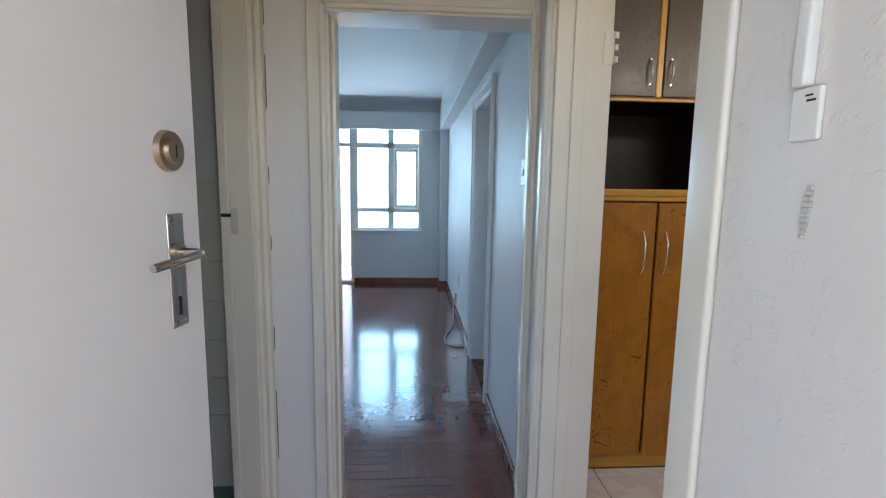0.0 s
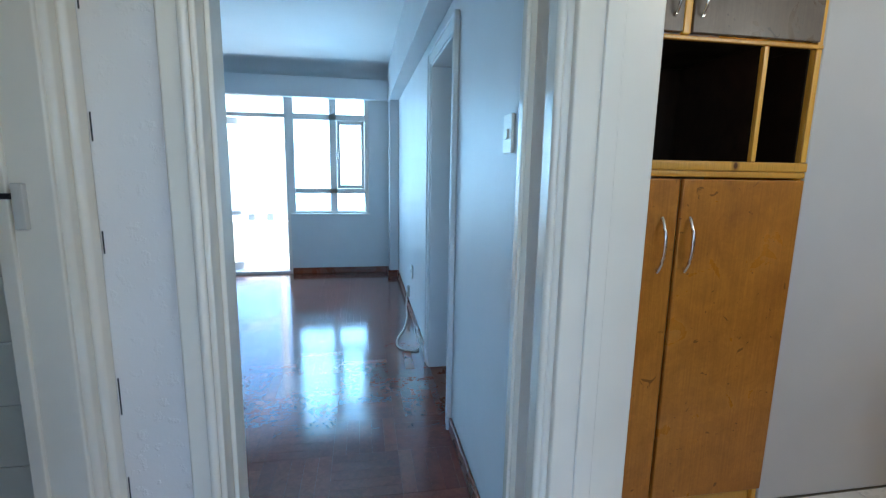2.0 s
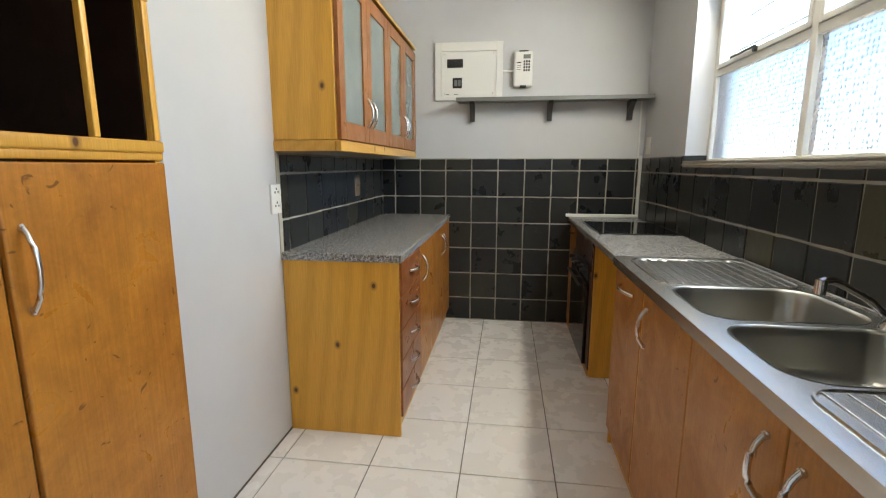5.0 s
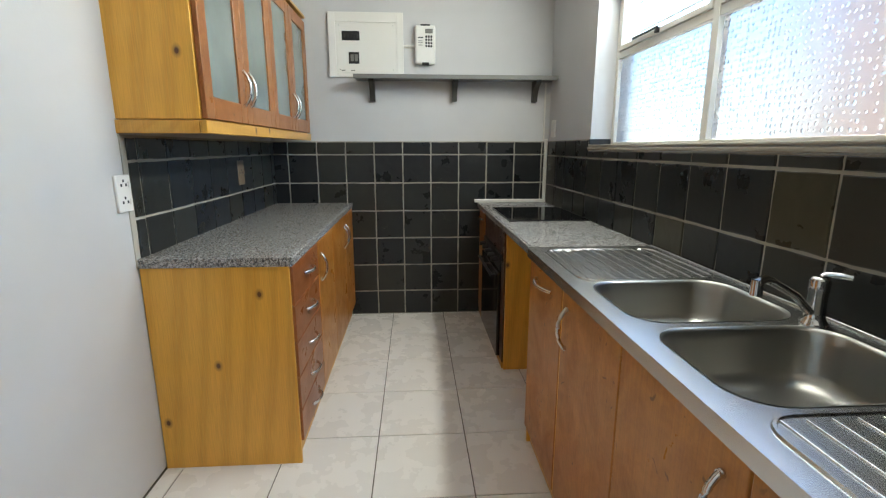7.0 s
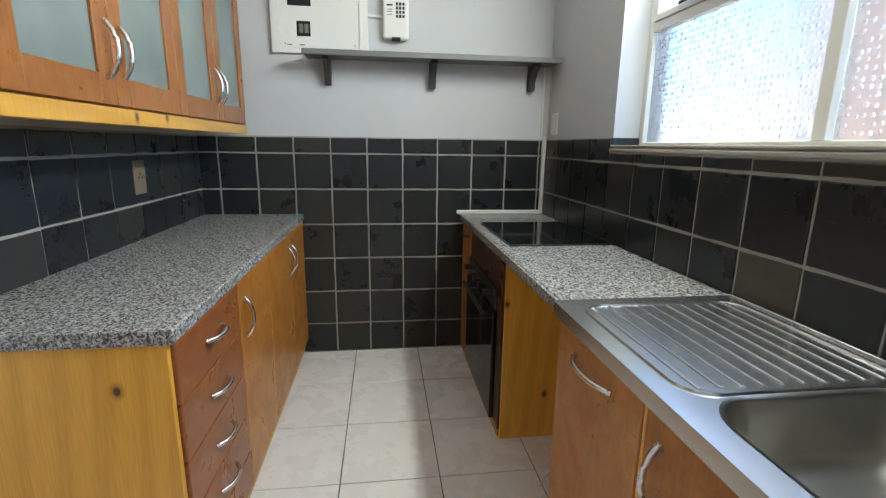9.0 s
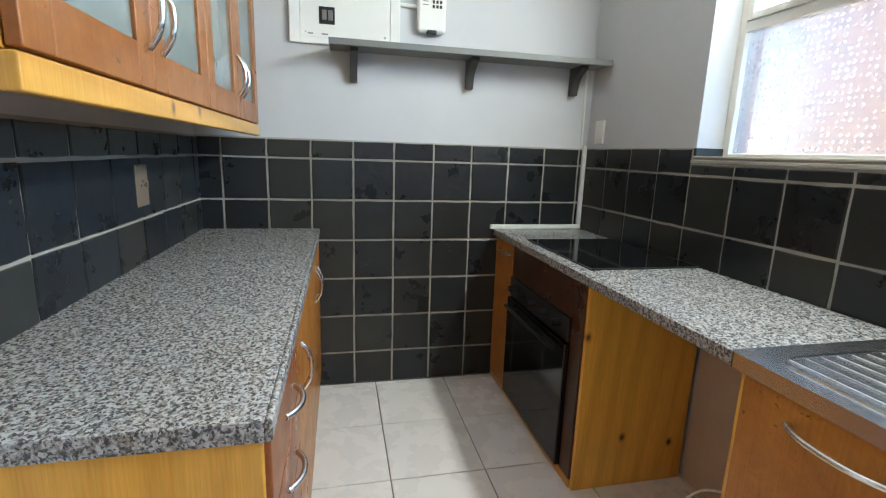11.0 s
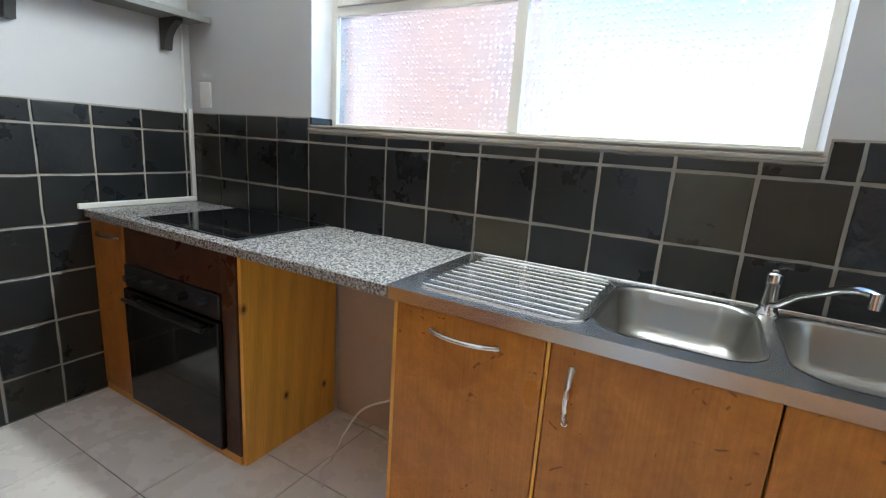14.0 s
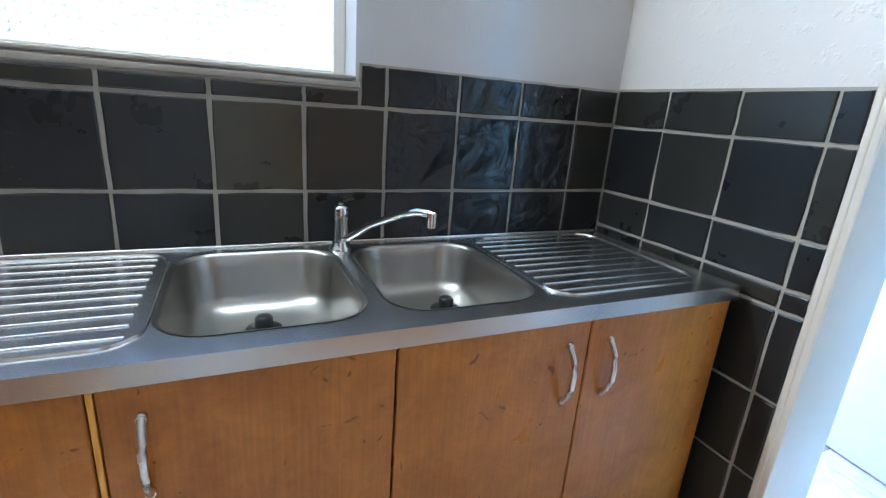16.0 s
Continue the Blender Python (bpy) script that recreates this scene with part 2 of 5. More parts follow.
def granite():
    m, n, l, b = material("granite_laminate", 0.24)
    v = coords(n, l)
    vs = coords(n, l, (1, 1, 1))
    a = noise_tex(n, l, v, 115, 4, 0.6, 0.6)
    base = ramp(n, l, a, [(0.36, (0.055, 0.055, 0.055)), (0.43, (0.17, 0.168, 0.163)), (0.50, (0.33, 0.326, 0.315)), (0.58, (0.48, 0.472, 0.46))])
    vo = n.new("ShaderNodeTexVoronoi")
    vo.inputs["Scale"].default_value = 240
    l.new(vs, vo.inputs["Vector"])
    sc = n.new("ShaderNodeSeparateColor")
    l.new(vo.outputs["Color"], sc.inputs[0])
    spots = ramp(n, l, sc.outputs[0], [(0.78, (0,)), (0.82, (1,))])
    col = mix(n, l, spots, base, (0.085, 0.082, 0.08))
    warm = ramp(n, l, sc.outputs[1], [(0.86, (0,)), (0.9, (0.6,))])
    col = mix(n, l, warm, col, (0.36, 0.29, 0.23))
    l.new(col, b.inputs["Base Color"])
    bump(n, l, b, a, 0.12, 0.0005)
    return m


GRANITE = granite()


def steel(name, rough):
    m, n, l, b = material(name, rough, 1.0)
    l.new(ramp(n, l, noise_tex(n, l, coords(n, l, (2, 2, 2)), 1.0, 2), [(0.3, (0.56, 0.555, 0.545)), (0.7, (0.572, 0.567, 0.557))]), b.inputs["Base Color"])
    l.new(ramp(n, l, noise_tex(n, l, coords(n, l, (4, 4, 4)), 1.0, 3), [(0.3, (rough - 0.02,)), (0.7, (rough + 0.03,))]), b.inputs["Roughness"])
    return m


STAINLESS = steel("stainless_steel", 0.27)
for _link in list(STAINLESS.node_tree.links):
    if _link.to_socket.name == "Roughness" and _link.to_node.type == "BSDF_PRINCIPLED":
        STAINLESS.node_tree.links.remove(_link)
BOWL_STEEL = steel("bowl_steel", 0.31)
CHROME = steel("chrome", 0.10)
BOWL_STEEL.node_tree.nodes["Color Ramp"].color_ramp.elements[0].color = (0.37, 0.36, 0.33, 1)
BOWL_STEEL.node_tree.nodes["Color Ramp"].color_ramp.elements[1].color = (0.42, 0.41, 0.38, 1)
SATIN = steel("satin_handle", 0.25)
SATIN.node_tree.nodes["Color Ramp"].color_ramp.elements[0].color = (0.70, 0.69, 0.67, 1)
SATIN.node_tree.nodes["Color Ramp"].color_ramp.elements[1].color = (0.76, 0.75, 0.73, 1)
BRASS = steel("worn_brass", 0.3)
BRASS.node_tree.nodes["Color Ramp"].color_ramp.elements[0].color = (0.30, 0.23, 0.15, 1)
BRASS.node_tree.nodes["Color Ramp"].color_ramp.elements[1].color = (0.48, 0.38, 0.26, 1)


def black_glass():
    m, n, l, b = material("black_glass", 0.06)
    v = coords(n, l)
    l.new(ramp(n, l, noise_tex(n, l, v, 9, 4), [(0.3, (0.004, 0.004, 0.005)), (0.7, (0.010, 0.010, 0.011))]), b.inputs["Base Color"])
    l.new(ramp(n, l, noise_tex(n, l, v, 22, 5), [(0.35, (0.04,)), (0.75, (0.14,))]), b.inputs["Roughness"])
    return m


BLACK_GLASS = black_glass()


def glass(name, rough, tint, dimples=0.0):
    m, n, l, b = material(name, rough)
    b.inputs["Base Color"].default_value = (*tint, 1)
    b.inputs["Transmission Weight"].default_value = 1.0
    if dimples:
        v = coords(n, l)
        vo = n.new("ShaderNodeTexVoronoi")
        vo.inputs["Scale"].default_value = 46
        vo.inputs["Randomness"].default_value = 0.3
        l.new(v, vo.inputs["Vector"])
        dots = ramp(n, l, vo.outputs["Distance"], [(0.14, (1,)), (0.34, (0,))])
        a = bump(n, l, b, dots, 0.8, dimples)
        bump(n, l, b, noise_tex(n, l, v, 120, 2), 0.3, 0.001, a)
    return m


GLASS = glass("clear_glass", 0.0, (0.95, 0.97, 0.96))
FROSTED = glass("patterned_glass", 0.28, (0.19, 0.188, 0.19), 0.003)


def cabinet_glass():
    m, n, l, b = material("frosted_cabinet_glass", 0.22)
    v = coords(n, l)
    l.new(ramp(n, l, noise_tex(n, l, v, 4, 4), [(0.3, (0.23, 0.26, 0.232)), (0.7, (0.31, 0.34, 0.312))]), b.inputs["Base Color"])
    b.inputs["Transmission Weight"].default_value = 0.35
    return m


CAB_GLASS = cabinet_glass()


def brick_paint():
    m, n, l, b = material("pink_brick", 0.85)
    v = coords(n, l)
    l.new(ramp(n, l, noise_tex(n, l, v, 6, 5), [(0.3, (0.68, 0.36, 0.22)), (0.7, (0.75, 0.43, 0.28))]), b.inputs["Base Color"])
    return m


BRICK = brick_paint()

# ---- building helpers ----
def bx(x0, x1, y0, y1, z0, z1, bevel=0.0, seg=2, bm=None):
    """A box between two corners, with rounded edges."""
    one = bmesh.new()
    bmesh.ops.create_cube(one, size=1.0)
    sx, sy, sz = abs(x1 - x0), abs(y1 - y0), abs(z1 - z0)
    for v in one.verts:
        v.co = Vector((v.co.x * sx + (x0 + x1) / 2, v.co.y * sy + (y0 + y1) / 2, v.co.z * sz + (z0 + z1) / 2))
    if bevel:
        bmesh.ops.bevel(one, geom=one.edges[:], offset=min(bevel, 0.45 * min(sx, sy, sz)), segments=seg, affect="EDGES", profile=0.5)
    if bm is None:
        return one
    me = bpy.data.meshes.new("tmp")
    one.to_mesh(me)
    one.free()
    bm.from_mesh(me)
    bpy.data.meshes.remove(me)
    return bm


def cyl(p, q, r, n=16, r2=None, bm=None):
    """A round bar from p to q."""
    bm = bm or bmesh.new()
    p, q = Vector(p), Vector(q)
    d = q - p
    m = Matrix.Translation((p + q) / 2) @ d.to_track_quat("Z", "Y").to_matrix().to_4x4()
    bmesh.ops.create_cone(bm, cap_ends=True, segments=n, radius1=r, radius2=r if r2 is None else r2, depth=d.length, matrix=m)
    return bm


def tube(points, r, n=8, bm=None, flat=1.0):
    """A round bar along a line of points."""
    bm = bm or bmesh.new()
    pts = [Vector(p) for p in points]
    rings = []
    for i, p in enumerate(pts):
        t = (pts[min(i + 1, len(pts) - 1)] - pts[max(i - 1, 0)]).normalized()
        up = Vector((0, 0, 1)) if abs(t.z) < 0.95 else Vector((1, 0, 0))
        a = t.cross(up).normalized()
        b = a.cross(t).normalized()
        rings.append([bm.verts.new(p + r * (math.cos(k * 2 * math.pi / n) * a * flat + math.sin(k * 2 * math.pi / n) * b)) for k in range(n)])
    for s, e in zip(rings, rings[1:]):
        for k in range(n):
            bm.faces.new((s[k], s[(k + 1) % n], e[(k + 1) % n], e[k]))
    bm.faces.new(rings[0][::-1])
    bm.faces.new(rings[-1])
    return bm


def spin(profile, centre, n=32):
    """A turned shape from (radius, height) pairs round an upright axis."""
    bm = bmesh.new()
    rings = [[bm.verts.new((centre[0] + r * math.cos(k * 2 * math.pi / n), centre[1] + r * math.sin(k * 2 * math.pi / n), centre[2] + h)) for k in range(n)] for r, h in profile]
    for s, e in zip(rings, rings[1:]):
        for k in range(n):
            bm.faces.new((s[k], s[(k + 1) % n], e[(k + 1) % n], e[k]))
    bmesh.ops.remove_doubles(bm, verts=bm.verts[:], dist=1e-5)
    bmesh.ops.recalc_face_normals(bm, faces=bm.faces[:])
    return bm


def mesh_of(name, bm, mat, smooth=True):
    me = bpy.data.meshes.new(name)
    bmesh.ops.recalc_face_normals(bm, faces=bm.faces[:])
    bm.to_mesh(me)
    bm.free()
    me.materials.append(mat)
    if smooth:
        weigh_normals(me)
    return me


def weigh_normals(me, limit=0.62):
    """Smooth shading in which large faces stay flat and only the rounded edges turn."""
    for p in me.polygons:
        p.use_smooth = True
    at = [[] for _ in me.vertices]
    for p in me.polygons:
        for v in p.vertices:
            at[v].append((p.normal.copy(), p.area))
    normals = []
    for p in me.polygons:
        for v in p.vertices:
            s = Vector((0, 0, 0))
            for n, a in at[v]:
                if n.dot(p.normal) > limit:
                    s += n * a
            normals.append(s.normalized() if s.length > 0 else p.normal.copy())
    me.normals_split_custom_set(normals)


def world_of(ob):
    m = ob.matrix_basis.copy()
    if ob.parent:
        m = world_of(ob.parent) @ ob.matrix_parent_inverse @ m
    return m


def part(name, bm, mat, parent, label=""):
    ob = new(name, mesh_of(name, bm, mat))
    ob.parent = parent
    ob.matrix_parent_inverse = world_of(parent).inverted()
    return tagged(ob, label)


def piece(name, me, parent, m):
    ob = new(name, me)
    ob.parent = parent
    ob.matrix_parent_inverse = world_of(parent).inverted()
    ob.matrix_basis = m
    return ob


def thing(name, base, label, category, group=""):
    ob = new(name)
    ob.empty_display_size = 0.05
    ob.matrix_basis = Matrix.Translation(base)
    return tagged(ob, label, category, group)


def solo(name, bm, mat, label, category, group=""):
    return tagged(new(name, mesh_of(name, bm, mat)), label, category, group)


def structure(name, bm, mat, label="", category=""):
    return tagged(new(name, mesh_of(name, bm, mat)), label, category, "", "structure")


def boxes(*dims):
    bm = bmesh.new()
    for d in dims:
        bx(*d, bm=bm)
    return bm


def bow_handle(name, parent, centre, along, out, length, rise=0.028, r=0.0066, mat=None):
    """A bowed bar handle: along and out are unit directions."""
    c, a, o = Vector(centre), Vector(along), Vector(out)
    pts = []
    for i in range(13):
        u = i / 12 * 2 - 1
        pts.append(c + a * (u * length / 2) + o * (rise * (1 - abs(u) ** 2.4) + 0.002))
    bm = tube(pts, r, 12)
    for s in (-1, 1):
        cyl(c + a * (s * length * 0.46), c + a * (s * length * 0.46) + o * 0.010, r * 1.15, 10, bm=bm)
    return part(name, bm, mat or SATIN, parent, "satin steel bow handle")

# ---- the plan, in metres ----
CE = 2.62                      # ceilings
KW, KE, KS, KN = 0.665, 4.17, 0.08, 2.15   # kitchen walls
HW, HE = -0.53, 0.472          # hall walls
LY0, LY1 = 1.80, 1.93          # wall between hall and lounge
WY = 6.60                      # lounge window wall
WX0, WX1, WZ0, WZ1 = 1.522, 3.318, 1.312, 2.36   # kitchen window opening

# ground, floors and ceilings
structure("ground", bx(-60, 60, -60, 120, -9.3, -9.0), CONCRETE, "grey concrete ground far below", "ground")
floor_kitchen = structure("floor_kitchen", boxes((-0.8, 4.3, -0.2, 1.80, -0.2, -0.006), (0.5, 4.3, 1.80, 2.7, -0.2, -0.006)), FLOOR_GROUT, "cream ceramic floor tiles with dark thin joints", "floor")
floor_bath = structure("floor_bathroom", bx(-2.2, -0.8, 0.2, 1.80, -0.2, -0.004), BATH_TILE, "pale tiled bathroom floor", "floor")
floor_lounge = structure("floor_lounge", boxes((-3.4, 0.75, 1.94, WY + 0.1, -0.2, -0.004), (-0.6, 0.49, 1.80, 1.94, -0.2, -0.004)), SKIRT, "polished red-brown parquet floor", "floor")
# unseen landing walls and ceiling, added to limit daylight through the front door
structure("sky_block_walls", boxes((-2.6, -2.5, -1.7, 0.05, -0.2, 2.9), (1.2, 1.3, -1.7, -0.16, -0.2, 2.9), (-2.5, 1.2, -1.7, -1.6, -0.2, 0.95), (-2.5, -0.8, -0.05, 0.05, -0.2, 2.9)), HALL_WALL, "added unseen walls that limit daylight through the front door", "wall")
structure("ceiling_sky_block", bx(-2.6, 1.3, -1.7, 0.0, 2.7, 2.9), CEILING, "added unseen ceiling that limits daylight through the front door", "ceiling")
structure("floor_landing", bx(-2.5, 1.2, -1.6, -0.2, -0.25, -0.02), CONCRETE, "grey concrete landing outside the front door", "floor")
structure("ceiling_kitchen", boxes((0.40, 4.3, -0.1, 2.35, CE, CE + 0.2)), CEILING, "white painted ceiling", "ceiling")
structure("ceiling_hall", boxes((-2.2, 0.40, -0.0, 1.93, CE, CE + 0.2)), CEILING, "white painted ceiling", "ceiling")
structure("ceiling_lounge", boxes((-3.4, 0.6, 1.93, WY + 0.1, 2.50, CE + 0.2)), CEILING, "white painted ceiling", "ceiling")

# kitchen walls
wall_south = structure("wall_south", boxes(
    (0.40, WX0, -0.16, KS - 0.006, 0, CE), (WX1, KE + 0.2, -0.16, KS - 0.006, 0, CE),
    (WX0, WX1, -0.16, KS - 0.006, 0, WZ0), (WX0, WX1, -0.16, KS - 0.006, WZ1, CE)), WALL, "pale grey painted kitchen wall with slate tiles", "wall")
wall_east = structure("wall_east", bx(KE + 0.006, KE + 0.2, KS - 0.006, 2.40, 0, CE), WALL, "pale grey painted kitchen wall with slate tiles", "wall")
wall_north = structure("wall_north", bx(1.638, KE + 0.006, KN - 0.006, 2.40, 0, CE, 0.012, 3), WALL, "pale grey painted kitchen wall", "wall")
structure("wall_recess", boxes((0.67, 1.638, 2.62, 2.74, 0, CE), (1.638, 1.75, 2.40, 2.74, 0, CE)), WALL, "plain wall behind the cupboard", "wall")
structure("cornice", boxes((KE - 0.05, KE + 0.006, 0.13, KN - 0.05, CE - 0.045, CE, 0.015), (1.62, KE + 0.006, KN - 0.05, KN, CE - 0.045, CE, 0.015), (KW, KE + 0.006, KS - 0.006, 0.13, CE - 0.045, CE, 0.015)), CEILING, "white moulded cornice", "cornice")

# wall between hall and kitchen, with the kitchen doorway
DZ = 1.985
wall_hall_kitchen = structure("wall_hall_kitchen", boxes(
    (HE, KW - 0.004, 0.05, 0.780, 0, CE), (HE, KW - 0.004, 0.780, 1.585, DZ, CE), (HE, 0.640, 1.585, LY0, 0, CE)), HALL_WALL, "cream rough-plastered hall wall", "wall")
structure("wall_cupboard_side", bx(0.503, 0.672, LY1, 2.74, 0, CE), LOUNGE_WALL, "plain wall beside the cupboard", "wall")

# front wall and the bathroom
structure("wall_front", boxes((-0.80, -0.515, 0.05, 0.19, 0, CE), (0.385, HE, 0.05, 0.19, 0, CE), (-0.515, 0.385, 0.05, 0.19, 2.04, CE)), HALL_WALL, "cream rough-plastered wall round the front door", "wall")
structure("wall_hall_west", boxes((HW - 0.095, HW, 0.19, 0.85, 0, CE), (HW - 0.095, HW, 0.85, 1.745, 1.99, CE), (HW - 0.095, HW, 1.745, LY0, 0, CE)), HALL_WALL, "cream painted hall wall with a doorway", "wall")
wall_bath = structure("wall_bathroom", boxes((-2.2, HW - 0.095, 1.79, 1.93, 0, CE), (-2.3, -2.2, 0.1, 1.93, 0, CE), (-2.2, HW - 0.095, 0.1, 0.2, 0, CE)), WALL, "grey painted bathroom wall with pale tiles", "wall")

# lounge walls
wall_lounge_south = structure("wall_lounge_south", boxes(
    (HW - 0.095, -0.285, LY0, LY1, 0, CE), (-0.285, 0.490, LY0, LY1, 1.965, CE), (0.490, 0.672, LY0, LY1, 0, CE), (-3.4, HW - 0.095, 1.93, 2.03, 0, CE)), HALL_WALL, "cream painted wall with the lounge doorway", "wall")
LX = 0.503
wall_lounge_east = structure("wall_lounge_east", boxes(
    (LX, LX + 0.18, 2.74, 2.91, 0, CE), (LX, LX + 0.18, 2.91, 3.64, 1.95, CE), (LX, LX + 0.18, 3.64, WY + 0.2, 0, CE)), LOUNGE_WALL, "pale blue-white lounge wall", "wall")
structure("beam", bx(0.385, LX, LY1, WY - 0.004, 2.10, CE, 0.006), LOUNGE_WALL, "painted concrete beam along the lounge wall", "beam")
structure("corner_pier", bx(0.395, LX, 6.36, WY, 0, 2.10, 0.004), LOUNGE_WALL, "painted pier in the lounge corner", "pier")
structure("wall_lounge_west", bx(-3.5, -3.4, 1.93, WY + 0.2, 0, CE), LOUNGE_WALL, "plain lounge wall", "wall")
WINX = (-2.55, 0.152)
wall_window = structure("wall_lounge_window", boxes(
    (-3.4, WINX[0], WY, WY + 0.2, 0, CE), (WINX[1], LX, WY, WY + 0.2, 0, CE), (WINX[0], WINX[1], WY, WY + 0.2, 2.15, CE),
    (WINX[0], -1.655, WY, WY + 0.2, 0, 0.745), (-0.79, WINX[1], WY, WY + 0.2, 0, 0.745), (-1.655, -0.79, WY, WY + 0.2, 0, 0.03)), LOUNGE_WALL, "pale grey lounge wall under the windows", "wall")
structure("pelmet", bx(-3.4, 0.395, WY - 0.13, WY, 2.112, 2.335, 0.006), LOUNGE_WALL, "painted boxed pelmet over the window", "pelmet")


def cove(x0, x1, y, z0, z1, reach):
    """Concave cornice along x."""
    bm = bmesh.new()
    prof = [(0, z0)] + [(-reach * (1 - math.cos(a)), z0 + (z1 - z0) * math.sin(a)) for a in [k * math.pi / 16 for k in range(0, 9)]] + [(0, z1)]
    a = [bm.verts.new((x0, y + p, z)) for p, z in prof]
    b = [bm.verts.new((x1, y + p, z)) for p, z in prof]
    for i in range(len(prof)):
        j = (i + 1) % len(prof)
        bm.faces.new((a[i], a[j], b[j], b[i]))
    bm.faces.new(a)
    bm.faces.new(b[::-1])
    bmesh.ops.remove_doubles(bm, verts=bm.verts[:], dist=1e-5)
    return bm


structure("cornice_lounge", cove(-3.4, 0.385, WY, 2.337, 2.50, 0.33), LOUNGE_WALL, "deep coved plaster cornice", "cornice")
structure("baseboard_window", boxes((-0.785, 0.395, WY - 0.018, WY, 0, 0.075, 0.005), (-3.4, -1.66, WY - 0.018, WY, 0, 0.075, 0.005)), SKIRT, "red-brown wooden skirting", "skirting")
structure("baseboard_pier", boxes((0.377, 0.395, 6.342, WY - 0.018, 0, 0.075, 0.004), (0.395, LX, 6.342, 6.36, 0, 0.075, 0.004)), SKIRT, "red-brown wooden skirting", "skirting")
structure("baseboard_east", boxes((LX - 0.016, LX, LY1 + 0.02, 2.835, 0, 0.075, 0.005), (LX - 0.016, LX, 3.715, 6.342, 0, 0.075, 0.005)), SKIRT, "red-brown wooden skirting", "skirting")


def slab_moulding(name, pieces, label, mat=None):
    return structure(name, boxes(*pieces), mat or GLOSS, label, "door frame")


# door frames: linings and stepped architraves
slab_moulding("trim_lounge_door", [
    (-0.285, -0.268, LY0 - 0.012, LY1 + 0.012, 0, 1.948, 0.004), (0.453, 0.489, LY0 - 0.012, LY0 + 0.035, 0, 1.948, 0.004), (-0.285, 0.489, LY0 - 0.012, LY1 + 0.012, 1.948, 1.965, 0.004),
    (-0.345, -0.285, LY0 - 0.022, LY0, 0, 2.025, 0.008), (-0.300, -0.278, LY0 - 0.034, LY0 - 0.012, 0, 1.968, 0.009), (0.440, 0.452, LY0 - 0.034, LY0 - 0.0, 0, 1.968, 0.004),
    (-0.285, 0.454, LY0 - 0.022, LY0, 1.965, 2.025, 0.008), (-0.278, 0.440, LY0 - 0.034, LY0 - 0.012, 1.955, 1.975, 0.008),
    (-0.268, -0.256, LY0 + 0.045, LY1 + 0.005, 0, 1.948, 0.003),
    (-0.335, -0.285, LY1, LY1 + 0.018, 0, 2.02, 0.006), (-0.285, 0.489, LY1, LY1 + 0.018, 1.965, 2.02, 0.006)], "cream gloss-painted wooden door frame")
slab_moulding("trim_kitchen_door", [
    (HE - 0.006, 0.645, 1.555, 1.585, 0, DZ - 0.018, 0.005), (HE - 0.006, KW + 0.012, 0.780, 0.805, 0, DZ - 0.018, 0.005), (HE - 0.006, KW + 0.012, 0.780, 1.585, DZ - 0.018, DZ, 0.004),
    (HE - 0.022, HE, 1.572, 1.665, 0, 2.06, 0.008), (HE - 0.034, HE - 0.012, 1.575, 1.600, 0, 2.0, 0.009),
    (HE - 0.016, HE, 0.716, 0.790, 0, 2.06, 0.012), (HE - 0.018, HE, 0.790, 1.572, DZ, 2.06, 0.008),
    (0.520, 0.560, 1.548, 1.562, 0, DZ - 0.02, 0.003),
    (KW - 0.004, KW + 0.014, 0.772, 0.790, 0, 2.05, 0.005)], "cream gloss-painted kitchen door frame, its door taken off")
slab_moulding("trim_bathroom_door", [
    (HW - 0.10, HW + 0.006, 1.715, 1.745, 0, 1.972, 0.004), (HW - 0.10, HW + 0.006, 0.85, 0.875, 0, 1.972, 0.004), (HW - 0.10, HW + 0.006, 0.85, 1.745, 1.972, 1.99, 0.004),
    (HW, HW + 0.022, 1.725, 1.80, 0, 2.06, 0.008), (HW + 0.018, HW + 0.040, 1.752, 1.80, 0, 2.06, 0.010), (HW, HW + 0.018, 0.78, 0.86, 0, 2.06, 0.007), (HW, HW + 0.018, 0.86, 1.70, 1.985, 2.06, 0.007),
    (HW - 0.098, HW - 0.070, 1.705, 1.718, 0, 1.972, 0.003)], "cream gloss-painted bathroom door frame")
slab_moulding("trim_lounge_side_door", [
    (LX - 0.012, LX + 0.17, 2.91, 2.935, 0, 1.925, 0.004), (LX - 0.012, LX + 0.17, 3.615, 3.64, 0, 1.925, 0.004), (LX - 0.012, LX + 0.17, 2.91, 3.64, 1.925, 1.95, 0.004),
    (LX - 0.02, LX, 2.84, 2.915, 0, 2.01, 0.006), (LX - 0.02, LX, 3.635, 3.71, 0, 2.01, 0.006), (LX - 0.02, LX, 2.915, 3.635, 1.94, 2.01, 0.006),
    (LX - 0.028, LX - 0.01, 2.84, 2.858, 0, 2.01, 0.006), (LX - 0.028, LX - 0.01, 3.692, 3.71, 0, 2.01, 0.006), (LX - 0.028, LX - 0.01, 2.858, 3.692, 1.995, 2.012, 0.006)], "white gloss-painted door frame in the lounge wall", LOUNGE_WALL)
# unseen slab, added to stop sky light leaking round the side door
structure("wall_light_stop", bx(LX + 0.181, LX + 0.25, 2.74, 3.90, 0, CE), LOUNGE_WALL, "added unseen slab keeping sky light out behind the side door", "wall")
